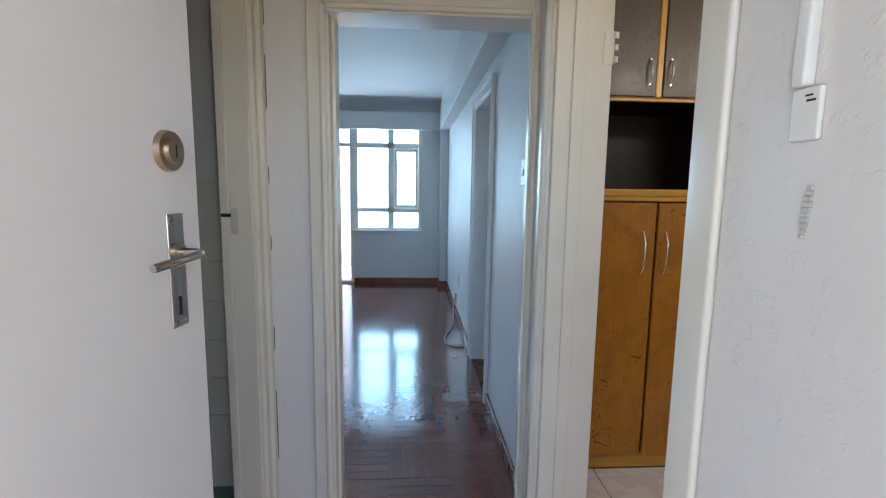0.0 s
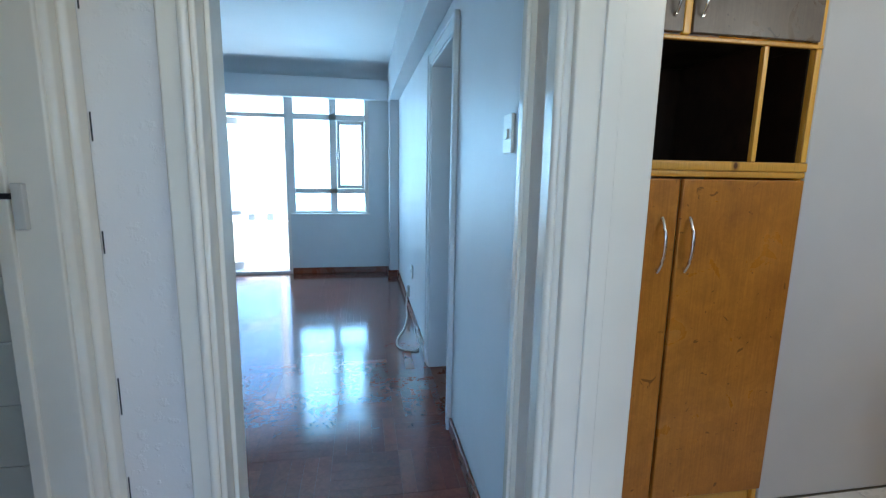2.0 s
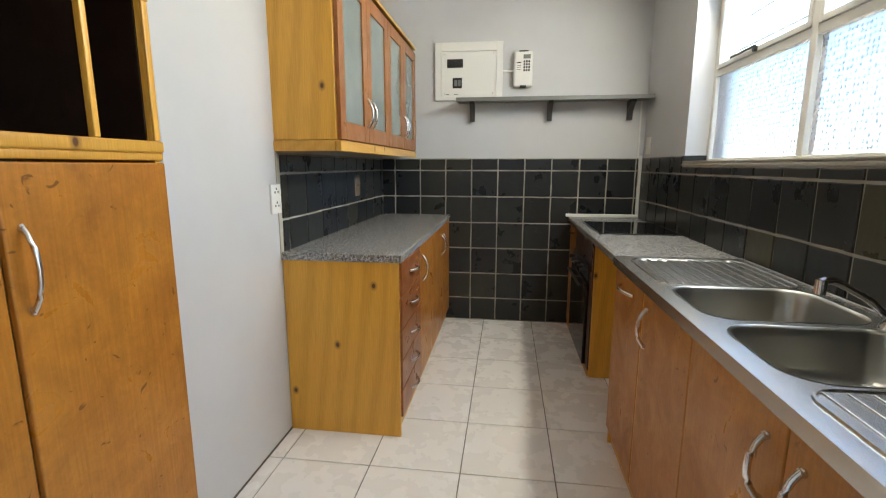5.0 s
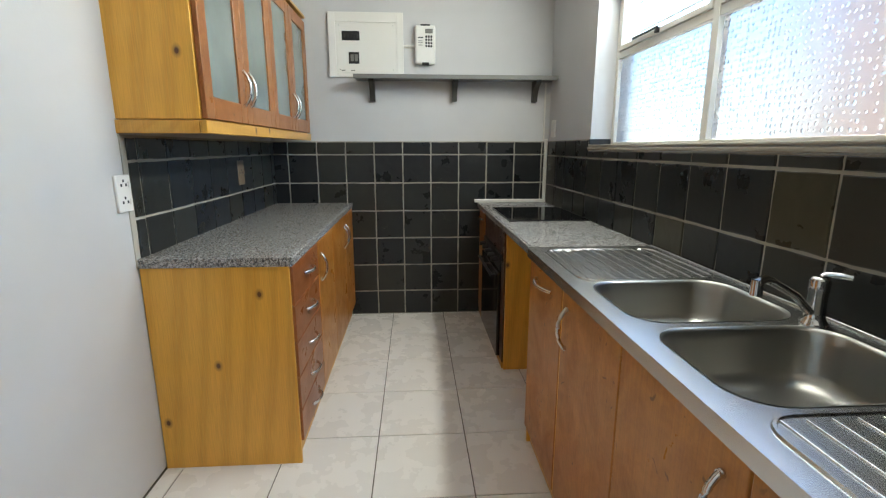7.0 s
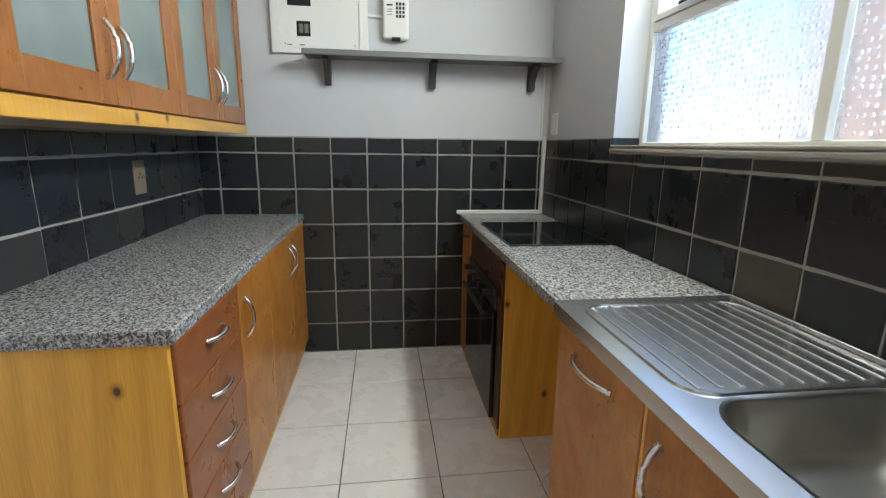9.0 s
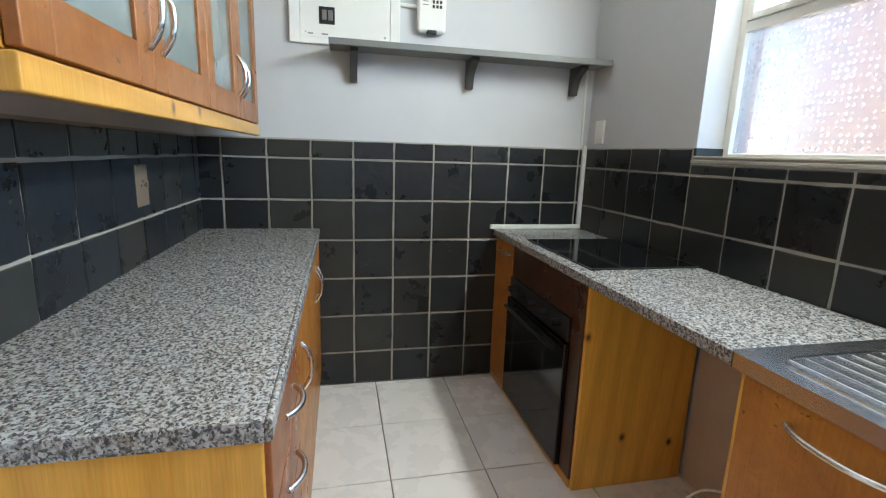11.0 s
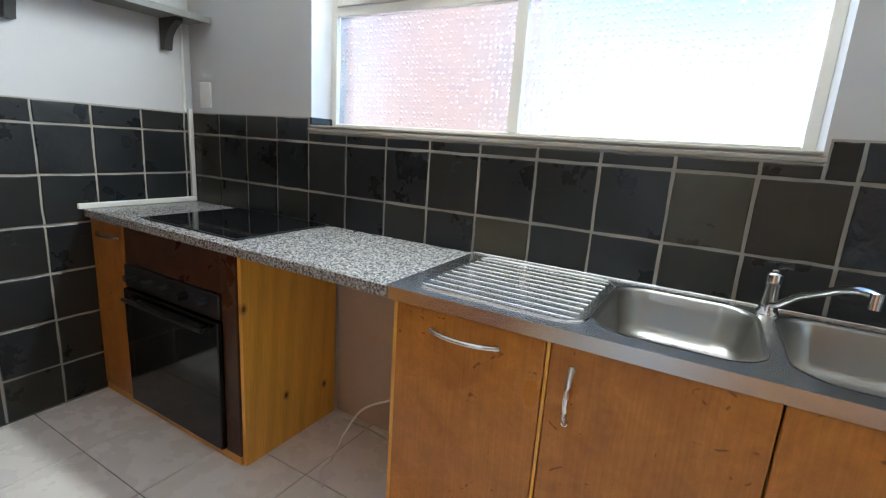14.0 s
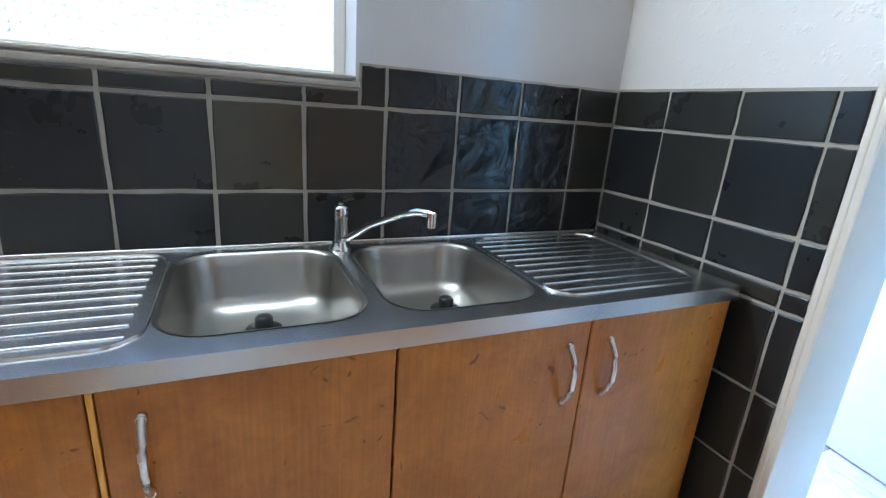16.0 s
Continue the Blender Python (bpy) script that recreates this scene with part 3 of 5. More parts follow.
structure("paint_cracks", boxes(*[(HW + 0.0405, HW + 0.0425, LY0 - 0.003, LY0 + 0.001, a, b) for a, b in ((1.62, 1.80), (1.36, 1.42), (1.12, 1.17), (0.74, 0.83), (0.30, 0.58), (1.90, 2.00))]), BLACK_PLASTIC, "dark cracks in the painted joint", "crack")
door_side = structure("door_side", bx(LX + 0.115, LX + 0.155, 2.937, 3.613, 0.006, 1.923, 0.003), LOUNGE_WALL, "closed white painted door in the lounge wall", "door")

# ---- kitchen: fitted units ----
def end_board(parent, x0, x1, y0, y1, z0, z1, mat=None, name="side_panel"):
    return part(name, bx(x0, x1, y0, y1, z0, z1, 0.002), mat or PINE, parent)


# worktops
def worktop(x0, x1, y0, y1, z0, z1, front, label):
    """A slab with a post-formed front edge; front: the y of that edge."""
    w = thing("worktop", ((x0 + x1) / 2, (y0 + y1) / 2, z0), label, "worktop")
    inner = front + (0.012 if front == y0 else -0.012)
    part("slab", bx(x0, x1, min(inner, y0 if front == y1 else y1), max(inner, y0 if front == y1 else y1), z0, z1, 0.0015), GRANITE, w)
    part("front_edge", bx(x0, x1, min(front, inner), max(front, inner), z0 - 0.001, z1 - 0.0003, 0.005, 3), GRANITE, w)
    return w


worktop(2.343, KE - 0.006, 1.572, KN - 0.009, 0.858, 0.894, 1.572, "speckled grey granite-look worktop on the drawer units")
worktop(2.473, KE - 0.006, KS + 0.006, 0.618, 0.854, 0.890, 0.618, "speckled grey granite-look worktop holding the hob")

# north base units
YF = 1.597
drawers = thing("drawer_unit", (2.61, 1.87, 0), "knotty pine base unit with five reddish-brown wooden drawers", "drawer unit")
end_board(drawers, 2.350, 2.368, YF - 0.008, KN - 0.009, 0.0, 0.857)
part("carcass", bx(2.369, 2.847, YF + 0.02, KN - 0.009, 0.085, 0.856, 0.001), PINE, drawers)
part("plinth", bx(2.369, 2.847, YF + 0.012, YF + 0.03, 0.0, 0.084, 0.002), PINE_TRIM, drawers)
for z0, z1 in ((0.691, 0.850), (0.535, 0.686), (0.384, 0.530), (0.237, 0.379), (0.094, 0.232)):
    d = part("drawer", bx(2.369, 2.846, YF - 0.018, YF + 0.002, z0, z1, 0.004, 2), DRAWER_WOOD, drawers)
    bow_handle("handle", d, (2.610, YF - 0.018, z1 - 0.070), (1, 0, 0), (0, -1, 0), 0.135)


def base_unit(x0, x1, y, sign, label, hinge, bottom=0.092, top=0.852, back=KN - 0.009, group="base units", deep=0.855):
    """A base unit with one veneer door; sign: the way that its front faces along y."""
    c = thing("base_unit", ((x0 + x1) / 2, (y + back) / 2, 0), label, "base unit", group)
    yi = y - sign * 0.002
    part("carcass", bx(x0 + 0.001, x1 - 0.001, min(yi, back), max(yi, back), 0.085, deep, 0.001), PINE, c)
    part("plinth", bx(x0, x1, min(y - sign * 0.03, y - sign * 0.012), max(y - sign * 0.03, y - sign * 0.012), 0.0, 0.084, 0.002), PINE_TRIM, c)
    d = part("door", bx(x0 + 0.0015, x1 - 0.0015, min(y, y + sign * 0.018), max(y, y + sign * 0.018), bottom, top, 0.004, 2), DOOR_WOOD, c)
    hx, hz, vertical = hinge
    bow_handle("handle", d, (hx, y + sign * 0.018, hz), (0, 0, 1) if vertical else (1, 0, 0), (0, sign, 0), 0.14 if vertical else 0.195)
    return c


base_unit(2.849, 3.274, YF, -1, "brown wooden base unit with a bow-handled door", (2.905, 0.715, True))
base_unit(3.275, 3.738, YF, -1, "brown wooden base unit with a bow-handled door", (3.698, 0.715, True))
base_unit(3.739, 4.163, YF, -1, "brown wooden base unit against the tiled wall", (3.775, 0.715, True))

# sink units
YS = 0.606
base_unit(2.017, 2.436, YS, 1, "brown wooden sink unit with a horizontal bow handle", (2.228, 0.803, False), back=0.12, group="sink units", top=0.856, deep=0.72)
base_unit(1.570, 2.007, YS, 1, "brown wooden sink unit below the bowl", (1.953, 0.738, True), back=0.12, group="sink units", top=0.856, deep=0.72)
base_unit(1.140, 1.569, YS, 1, "brown wooden sink unit below the bowl", (1.194, 0.738, True), back=0.12, group="sink units", top=0.856, deep=0.72)
base_unit(0.705, 1.139, YS, 1, "brown wooden sink unit in the tiled corner", (1.085, 0.738, True), back=0.12, group="sink units", top=0.856, deep=0.72)

face = thing("face_strip", (2.012, YS, 0), "pine face strip between two sink units", "strip")
part("strip", bx(2.0075, 2.0165, YS - 0.02, YS + 0.016, 0.085, 0.856, 0.002), PINE, face)

# sink top
SZ = 0.895
sink = thing("sink", (1.57, 0.36, 0.859), "stainless steel double-bowl sink top with two ribbed drainers", "sink")


def rounded(x0, x1, y0, y1, r, n=6):
    pts = []
    for cx, cy, a0 in ((x1 - r, y1 - r, 0), (x0 + r, y1 - r, 90), (x0 + r, y0 + r, 180), (x1 - r, y0 + r, 270)):
        for k in range(n + 1):
            a = radians(a0 + 90 * k / n)
            pts.append((cx + r * math.cos(a), cy + r * math.sin(a)))
    return pts


BOWLS = ((1.598, 1.943), (1.226, 1.556))
BY0, BY1 = 0.158, 0.572


def sink_deck():
    """The flat steel sheet with two rounded cut-outs and a turned-down front lip."""
    bm = bmesh.new()
    X0, X1, Y0, Y1 = 0.685, 2.471, 0.105, 0.634
    outer = [bm.verts.new((x, y, SZ)) for x, y in rounded(X0, X1, Y0, Y1, 0.012, 3)]
    edges = [bm.edges.new((outer[i], outer[(i + 1) % len(outer)])) for i in range(len(outer))]
    for a, b in BOWLS:
        ring = [bm.verts.new((x, y, SZ)) for x, y in rounded(a, b, BY0, BY1, 0.085, 8)]
        edges += [bm.edges.new((ring[i], ring[(i + 1) % len(ring)])) for i in range(len(ring))]
    bmesh.ops.triangle_fill(bm, use_beauty=True, use_dissolve=False, edges=edges)
    for f in bm.faces:
        if f.normal.z < 0:
            f.normal_flip()
    low = [bm.verts.new((v.co.x, v.co.y, SZ - 0.036)) for v in outer]
    for i in range(len(outer)):
        j = (i + 1) % len(outer)
        bm.faces.new((outer[i], low[i], low[j], outer[j]))
    return bm


_bm = sink_deck()
_me = bpy.data.meshes.new("deck")
_bm.to_mesh(_me)
_bm.free()
_me.materials.append(STAINLESS)
deck = new("deck", _me)
deck.parent = sink
deck.matrix_parent_inverse = world_of(sink).inverted()


def bowl(a, b):
    bm = bmesh.new()
    rings = []
    for inset, drop, r in ((-0.006, 0.0015, 0.09), (0.0, 0.0, 0.085), (0.005, -0.006, 0.082), (0.010, -0.03, 0.08), (0.020, -0.098, 0.075), (0.034, -0.120, 0.068), (0.062, -0.131, 0.055), (0.11, -0.134, 0.03)):
        rings.append([bm.verts.new((x, y, SZ + drop)) for x, y in rounded(a + inset, b - inset, BY0 + inset, BY1 - inset, r, 8)])
    for s, e in zip(rings, rings[1:]):
        for k in range(len(s)):
            bm.faces.new((s[k], e[k], e[(k + 1) % len(s)], s[(k + 1) % len(s)]))
    bm.faces.new(rings[-1])
    return bm


for a, b in BOWLS:
    w = part("bowl", bowl(a, b), BOWL_STEEL, sink, "deep rounded steel bowl")
    cx = (a + b) / 2 if a > 1.5 else 1.330
    part("plug", spin([(0.0, -0.100), (0.013, -0.101), (0.019, -0.106), (0.020, -0.120), (0.018, -0.134)], (cx, 0.300, SZ), 20), BLACK_PLASTIC, w, "black rubber plug")
    part("drain", spin([(0.0, -0.131), (0.012, -0.130), (0.014, -0.1235), (0.030, -0.1265), (0.038, -0.1305), (0.04, -0.1345)], (cx, 0.300, SZ), 24), BLACK_PLASTIC, w, "dark strainer waste")


def ribs(x0, x1, parent):
    rim = tube([(x, y, SZ + 0.0005) for x, y in rounded(x0, x1, 0.135, 0.582, 0.06, 6)] + [(x1, 0.522, SZ + 0.0005)], 0.0045, 6)
    part("drainer_rim", rim, STAINLESS, parent)
    for k in range(10):
        y = 0.170 + k * 0.0418
        part("drainer_rib", bx(x0 + 0.022, x1 - 0.012, y - 0.0065, y + 0.0065, SZ - 0.001, SZ + 0.0030, 0.0028, 3), STAINLESS, parent)


ribs(1.955, 2.415, sink)
ribs(0.760, 1.200, sink)
part("upstand", bx(0.685, 2.471, 0.087, 0.107, SZ - 0.02, SZ + 0.006, 0.004, 3), STAINLESS, sink)

tap = thing("sink_tap", (1.573, 0.160, SZ), "chrome single-lever mixer tap with a swivel spout", "tap")
part("base", spin([(0.0, 0.0), (0.030, 0.0), (0.029, 0.006), (0.022, 0.014), (0.021, 0.028), (0.0195, 0.075), (0.021, 0.079), (0.021, 0.105), (0.016, 0.113), (0.0, 0.115)], (1.573, 0.160, SZ), 24), CHROME, tap)
part("spout", tube([(1.571, 0.173, SZ + 0.030), (1.558, 0.190, SZ + 0.036), (1.525, 0.258, SZ + 0.085), (1.475, 0.36, SZ + 0.135), (1.455, 0.392, SZ + 0.146), (1.44, 0.415, SZ + 0.146), (1.432, 0.428, SZ + 0.143)], 0.0095, 12), CHROME, tap)
part("aerator", cyl((1.436, 0.422, SZ + 0.150), (1.436, 0.422, SZ + 0.118), 0.0115, 16), CHROME, tap)
part("lever", tube([(1.573, 0.160, SZ + 0.114), (1.570, 0.150, SZ + 0.119), (1.553, 0.135, SZ + 0.122), (1.536, 0.118, SZ + 0.120)], 0.0075, 10), CHROME, tap)

# oven unit and hob
YO = 0.578
oven_unit = thing("oven_unit", (3.63, 0.35, 0), "pine oven housing with scorched dark surround", "oven unit")
end_board(oven_unit, 3.140, 3.158, 0.095, YO + 0.006, 0.0, 0.853)
part("plinth", bx(3.159, 4.163, YO - 0.004, YO + 0.014, 0.0, 0.036, 0.002), PINE_TRIM, oven_unit)
part("side_panel", bx(3.897, 3.912, 0.095, YO - 0.005, 0.038, 0.853, 0.001), PINE, oven_unit)
part("side_strip", bx(3.159, 3.243, YO - 0.004, YO + 0.014, 0.037, 0.853, 0.003), BURNT_WOOD, oven_unit, "scorched dark wooden strip")
part("top_panel", bx(3.244, 3.895, YO - 0.004, YO + 0.013, 0.685, 0.853, 0.003), BURNT_WOOD, oven_unit, "scorched dark wooden panel")
pull = thing("base_unit", (4.03, 0.35, 0), "narrow brown wooden base unit beside the oven", "base unit", "base units")
part("carcass", bx(3.914, 4.160, 0.095, YO - 0.006, 0.038, 0.853, 0.001), PINE, pull)
pd = part("door", bx(3.897, 4.163, YO + 0.0, YO + 0.018, 0.038, 0.850, 0.004), DOOR_WOOD, pull)
bow_handle("handle", pd, (4.010, YO + 0.018, 0.790), (1, 0, 0), (0, 1, 0), 0.19)

oven = thing("oven", (3.55, 0.35, 0.06), "black built-in electric oven with glass door", "oven")
part("body", bx(3.248, 3.890, 0.12, YO + 0.002, 0.038, 0.680, 0.003), BLACK_PLASTIC, oven)
part("control_panel", bx(3.246, 3.894, YO + 0.003, YO + 0.024, 0.585, 0.683, 0.004), BLACK_PLASTIC, oven)
for k in range(5):
    x = 3.325 + k * 0.122
    part("knob", cyl((x, YO + 0.024, 0.640), (x, YO + 0.064, 0.640), 0.017, 18, 0.0145), BLACK_PLASTIC, oven)
od = part("oven_door", bx(3.246, 3.894, YO + 0.003, YO + 0.034, 0.042, 0.577, 0.005), BLACK_GLASS, oven, "black glass oven door")
hb = cyl((3.295, YO + 0.062, 0.541), (3.845, YO + 0.062, 0.541), 0.009, 12)
for x in (3.325, 3.815):
    cyl((x, YO + 0.030, 0.541), (x, YO + 0.062, 0.541), 0.007, 10, bm=hb)
part("handle", hb, BLACK_PLASTIC, od, "black bar handle")

hob = thing("hob", (3.49, 0.33, 0.890), "black glass ceramic hob with thin steel rim", "hob")
part("glass", bx(3.195, 3.795, 0.098, 0.558, 0.891, 0.897, 0.002), BLACK_GLASS, hob)
part("rim", boxes((3.190, 3.800, 0.558, 0.562, 0.8905, 0.8965), (3.190, 3.800, 0.094, 0.098, 0.8905, 0.8965), (3.190, 3.195, 0.098, 0.558, 0.8905, 0.8965), (3.795, 3.800, 0.098, 0.558, 0.8905, 0.8965)), BLACK_PLASTIC, hob)

# the gap beside the oven: bare plaster and a cable
structure("wall_patch", bx(2.456, 3.139, KS - 0.005, KS - 0.002, 0.0, 0.852), PLASTER_BARE, "bare beige plaster under the worktop", "wall")
end = thing("side_board", (2.446, 0.35, 0), "knotty pine end board of the sink units", "board")
end_board(end, 2.438, 2.454, 0.095, YS + 0.004, 0.0, 0.853)

# wall cupboard
UY, UZ0, UZ1 = 1.852, 1.405, 2.135
upper = thing("wall_cupboard", (3.22, 2.0, 1.35), "knotty pine wall cupboard with four frosted glass doors", "wall cupboard")
part("side_panel", bx(2.342, 2.360, UY + 0.003, KN - 0.003, UZ0 - 0.003, UZ1 + 0.02, 0.002), PINE, upper)
part("side_panel", bx(4.027, 4.045, UY + 0.003, KN - 0.003, UZ0 - 0.003, UZ1 + 0.02, 0.002), PINE, upper)
part("base_board", bx(2.361, 4.026, UY + 0.006, KN - 0.003, UZ0 - 0.004, UZ0 + 0.012, 0.001), PINE_TRIM, upper)
part("top_board", bx(2.334, 4.051, UY - 0.024, KN - 0.003, UZ1 + 0.021, UZ1 + 0.039, 0.003), PINE_TRIM, upper)
part("back_board", bx(2.361, 4.026, KN - 0.012, KN - 0.004, UZ0 + 0.013, UZ1 + 0.02), PINE, upper)
for z in (1.66, 1.90):
    part("shelf", bx(2.362, 4.025, UY + 0.05, KN - 0.013, z, z + 0.016, 0.001), CEILING, upper, "white shelf")
part("pelmet", boxes((2.334, 4.051, UY - 0.022, UY + 0.004, 1.352, UZ0 - 0.006, 0.004), (2.334, 2.356, UY + 0.005, KN - 0.003, 1.352, UZ0 - 0.006, 0.004)), PINE_TRIM, upper, "pine light rail")
for x0, x1, hx in ((2.352, 2.771, 2.748), (2.775, 3.199, 2.818), (3.203, 3.620, 3.600), (3.624, 4.047, 3.668)):
    st = 0.070
    fr = boxes((x0, x0 + st, UY - 0.019, UY + 0.001, UZ0, UZ1, 0.003), (x1 - st, x1, UY - 0.019, UY + 0.001, UZ0, UZ1, 0.003), (x0 + st, x1 - st, UY - 0.019, UY + 0.001, UZ0, UZ0 + st + 0.01, 0.003), (x0 + st, x1 - st, UY - 0.019, UY + 0.001, UZ1 - st, UZ1, 0.003))
    d = part("door", fr, FRAME_WOOD, upper, "brown wooden door frame")
    part("pane", bx(x0 + st - 0.004, x1 - st + 0.004, UY - 0.010, UY - 0.006, UZ0 + st, UZ1 - st + 0.004), CAB_GLASS, d, "frosted glass pane")
    bow_handle("handle", d, (hx, UY - 0.019, UZ0 + 0.148), (0, 0, 1), (0, -1, 0), 0.145)

# tall cupboard in the recess
CX0, CX1, CY = 0.675, 1.618, 2.130
tall = thing("tall_cupboard", (1.14, 2.3, 0), "tall built-in cupboard with brown doors and an open dark niche", "cupboard")
CS = 1.130
part("side_panel", bx(CX0, CX0 + 0.02, CY + 0.004, 2.60, 0, 2.58, 0.002), PINE, tall)
part("side_panel", bx(CX1 - 0.02, CX1, CY + 0.004, 2.60, 0, 2.58, 0.002), PINE, tall)
part("plinth", bx(CX0 + 0.021, CX1 - 0.021, CY + 0.02, CY + 0.038, 0, 0.075, 0.002), PINE_TRIM, tall)
part("shelf", bx(CX0 + 0.021, CX1 - 0.021, CY + 0.006, 2.59, 1.330, 1.354, 0.002), PINE_TRIM, tall)
part("rail", boxes((CX0, CX1, CY - 0.016, CY + 0.005, 1.325, 1.358, 0.006), (CX0, CX1, CY - 0.010, CY + 0.005, 1.303, 1.325, 0.005)), PINE_TRIM, tall, "moulded pine rail")
part("rail", bx(CX0, CX1, CY - 0.010, CY + 0.006, 1.738, 1.752, 0.003), PINE_TRIM, tall)
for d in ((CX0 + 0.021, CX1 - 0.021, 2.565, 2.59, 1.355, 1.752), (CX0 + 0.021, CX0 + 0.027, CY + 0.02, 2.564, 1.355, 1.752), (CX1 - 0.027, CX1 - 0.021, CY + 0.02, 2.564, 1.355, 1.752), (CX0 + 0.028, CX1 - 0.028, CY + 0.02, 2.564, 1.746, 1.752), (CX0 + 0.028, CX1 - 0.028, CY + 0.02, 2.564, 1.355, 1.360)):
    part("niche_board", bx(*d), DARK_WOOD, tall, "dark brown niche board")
part("divider", bx(1.398, 1.416, CY - 0.002, CY + 0.018, 1.359, 1.738, 0.003), PINE, tall)
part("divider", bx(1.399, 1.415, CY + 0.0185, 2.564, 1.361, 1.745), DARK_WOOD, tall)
part("stile", bx(CX1 - 0.022, CX1, CY - 0.006, CY + 0.003, 1.359, 2.50, 0.003), PINE, tall)
for x0, x1, hx in ((CX0 + 0.006, CS - 0.006, CS - 0.064), (CS + 0.006, CX1 - 0.008, CS + 0.040)):
    d = part("door", bx(x0, x1, CY - 0.018, CY + 0.002, 0.085, 1.297, 0.005, 3), DOOR_WOOD, tall, "brown veneered door")
    bow_handle("handle", d, (hx, CY - 0.018, 1.072), (0, 0, 1), (0, -1, 0), 0.19, 0.030, 0.006)
for x0, x1, hx in ((CX0 + 0.006, 1.078, 1.045), (1.112, CX1 - 0.024, 1.138)):
    d = part("door", bx(x0, x1, CY - 0.018, CY + 0.002, 1.758, 2.50, 0.004, 3), TAUPE, tall, "taupe laminate door")
    bow_handle("handle", d, (hx, CY - 0.018, 1.86), (0, 0, 1), (0, -1, 0), 0.11, 0.022, 0.0045)
part("stile", bx(1.080, 1.110, CY - 0.014, CY + 0.004, 1.753, 2.50, 0.006), PINE, tall)
part("header", bx(CX0, CX1, CY - 0.006, CY + 0.012, 2.502, 2.60, 0.003), PINE_TRIM, tall)

# ---- kitchen: window ----
GY = -0.066
window_kitchen = structure("window_kitchen", boxes(
    (WX0, WX0 + 0.032, GY - 0.025, GY + 0.02, WZ0, WZ1, 0.003), (WX1 - 0.032, WX1, GY - 0.025, GY + 0.02, WZ0, WZ1, 0.003),
    (WX0 + 0.032, WX1 - 0.032, GY - 0.025, GY + 0.02, WZ0, WZ0 + 0.022, 0.003), (WX0 + 0.032, WX1 - 0.032, GY - 0.025, GY + 0.02, WZ1 - 0.03, WZ1, 0.003),
    (2.404, 2.446, GY - 0.025, GY + 0.022, WZ0 + 0.022, WZ1 - 0.03, 0.003), (WX0 + 0.032, 2.404, GY - 0.022, GY + 0.02, 1.785, 1.822, 0.003), (2.446, WX1 - 0.032, GY - 0.022, GY + 0.02, 1.785, 1.822, 0.003)), STEEL_PAINT, "cream steel-framed kitchen window with patterned glass", "window")
for x0, x1 in ((WX0 + 0.032, 2.404), (2.446, WX1 - 0.032)):
    p = part("pane", bx(x0 + 0.001, x1 - 0.001, GY - 0.004, GY, WZ0 + 0.023, 1.784), FROSTED, window_kitchen, "dimpled obscure glass")
    p.visible_shadow = False
    s = part("sash", boxes((x0 + 0.004, x0 + 0.028, GY - 0.012, GY + 0.026, 1.824, WZ1 - 0.032, 0.003), (x1 - 0.028, x1 - 0.004, GY - 0.012, GY + 0.026, 1.824, WZ1 - 0.032, 0.003), (x0 + 0.028, x1 - 0.028, GY - 0.012, GY + 0.026, 1.824, 1.850, 0.003), (x0 + 0.028, x1 - 0.028, GY - 0.012, GY + 0.026, WZ1 - 0.058, WZ1 - 0.032, 0.003)), STEEL_PAINT, window_kitchen)
    g = part("pane", bx(x0 + 0.026, x1 - 0.026, GY, GY + 0.004, 1.848, WZ1 - 0.056), GLASS, s)
    g.visible_shadow = False
    cx = (x0 + x1) / 2 + 0.12
    part("stay", boxes((cx - 0.14, cx + 0.12, GY + 0.030, GY + 0.036, 1.846, 1.858, 0.002), (cx - 0.145, cx - 0.12, GY + 0.020, GY + 0.040, 1.826, 1.850, 0.003)), BLACK_PLASTIC, s, "dark window stay")
for k, z in enumerate((1.90, 2.05, 2.20)):
    part("burglar_bar", bx(WX0 + 0.01, WX1 - 0.01, GY - 0.055, GY - 0.045, z, z + 0.012, 0.002), STEEL_PAINT, window_kitchen)
structure("window_sill", bx(WX0, WX1, GY + 0.021, KS + 0.006, WZ0 - 0.002, WZ0 + 0.008, 0.003), GROUT, "grey cement window sill", "sill")
structure("trim_sill_edge", bx(WX0 - 0.01, WX1 + 0.01, KS - 0.006, KS + 0.007, 1.290, 1.306, 0.004), GROUT, "grey cement edge below the window", "trim")

# ---- kitchen: end wall fittings ----
panel = thing("fuse_box", (KE, 1.43, 2.0), "white metal distribution board on the wall", "fuse box")
part("surround", boxes((KE - 0.018, KE + 0.005, 1.166, 1.215, 1.800, 2.232, 0.003), (KE - 0.018, KE + 0.005, 1.645, 1.694, 1.800, 2.232, 0.003), (KE - 0.018, KE + 0.005, 1.215, 1.645, 2.165, 2.232, 0.003), (KE - 0.018, KE + 0.005, 1.215, 1.645, 1.800, 1.830, 0.003)), PLASTIC, panel)
part("cover", bx(KE - 0.013, KE + 0.004, 1.216, 1.644, 1.831, 2.164, 0.002), PLASTIC, panel)
part("breaker", bx(KE - 0.017, KE - 0.012, 1.475, 1.600, 2.045, 2.108, 0.002), BLACK_PLASTIC, panel, "black breaker window")
for k in range(5):
    part("switch", bx(KE - 0.023, KE - 0.0175, 1.488 + k * 0.022, 1.502 + k * 0.022, 2.062, 2.090, 0.002), BLACK_PLASTIC, panel)
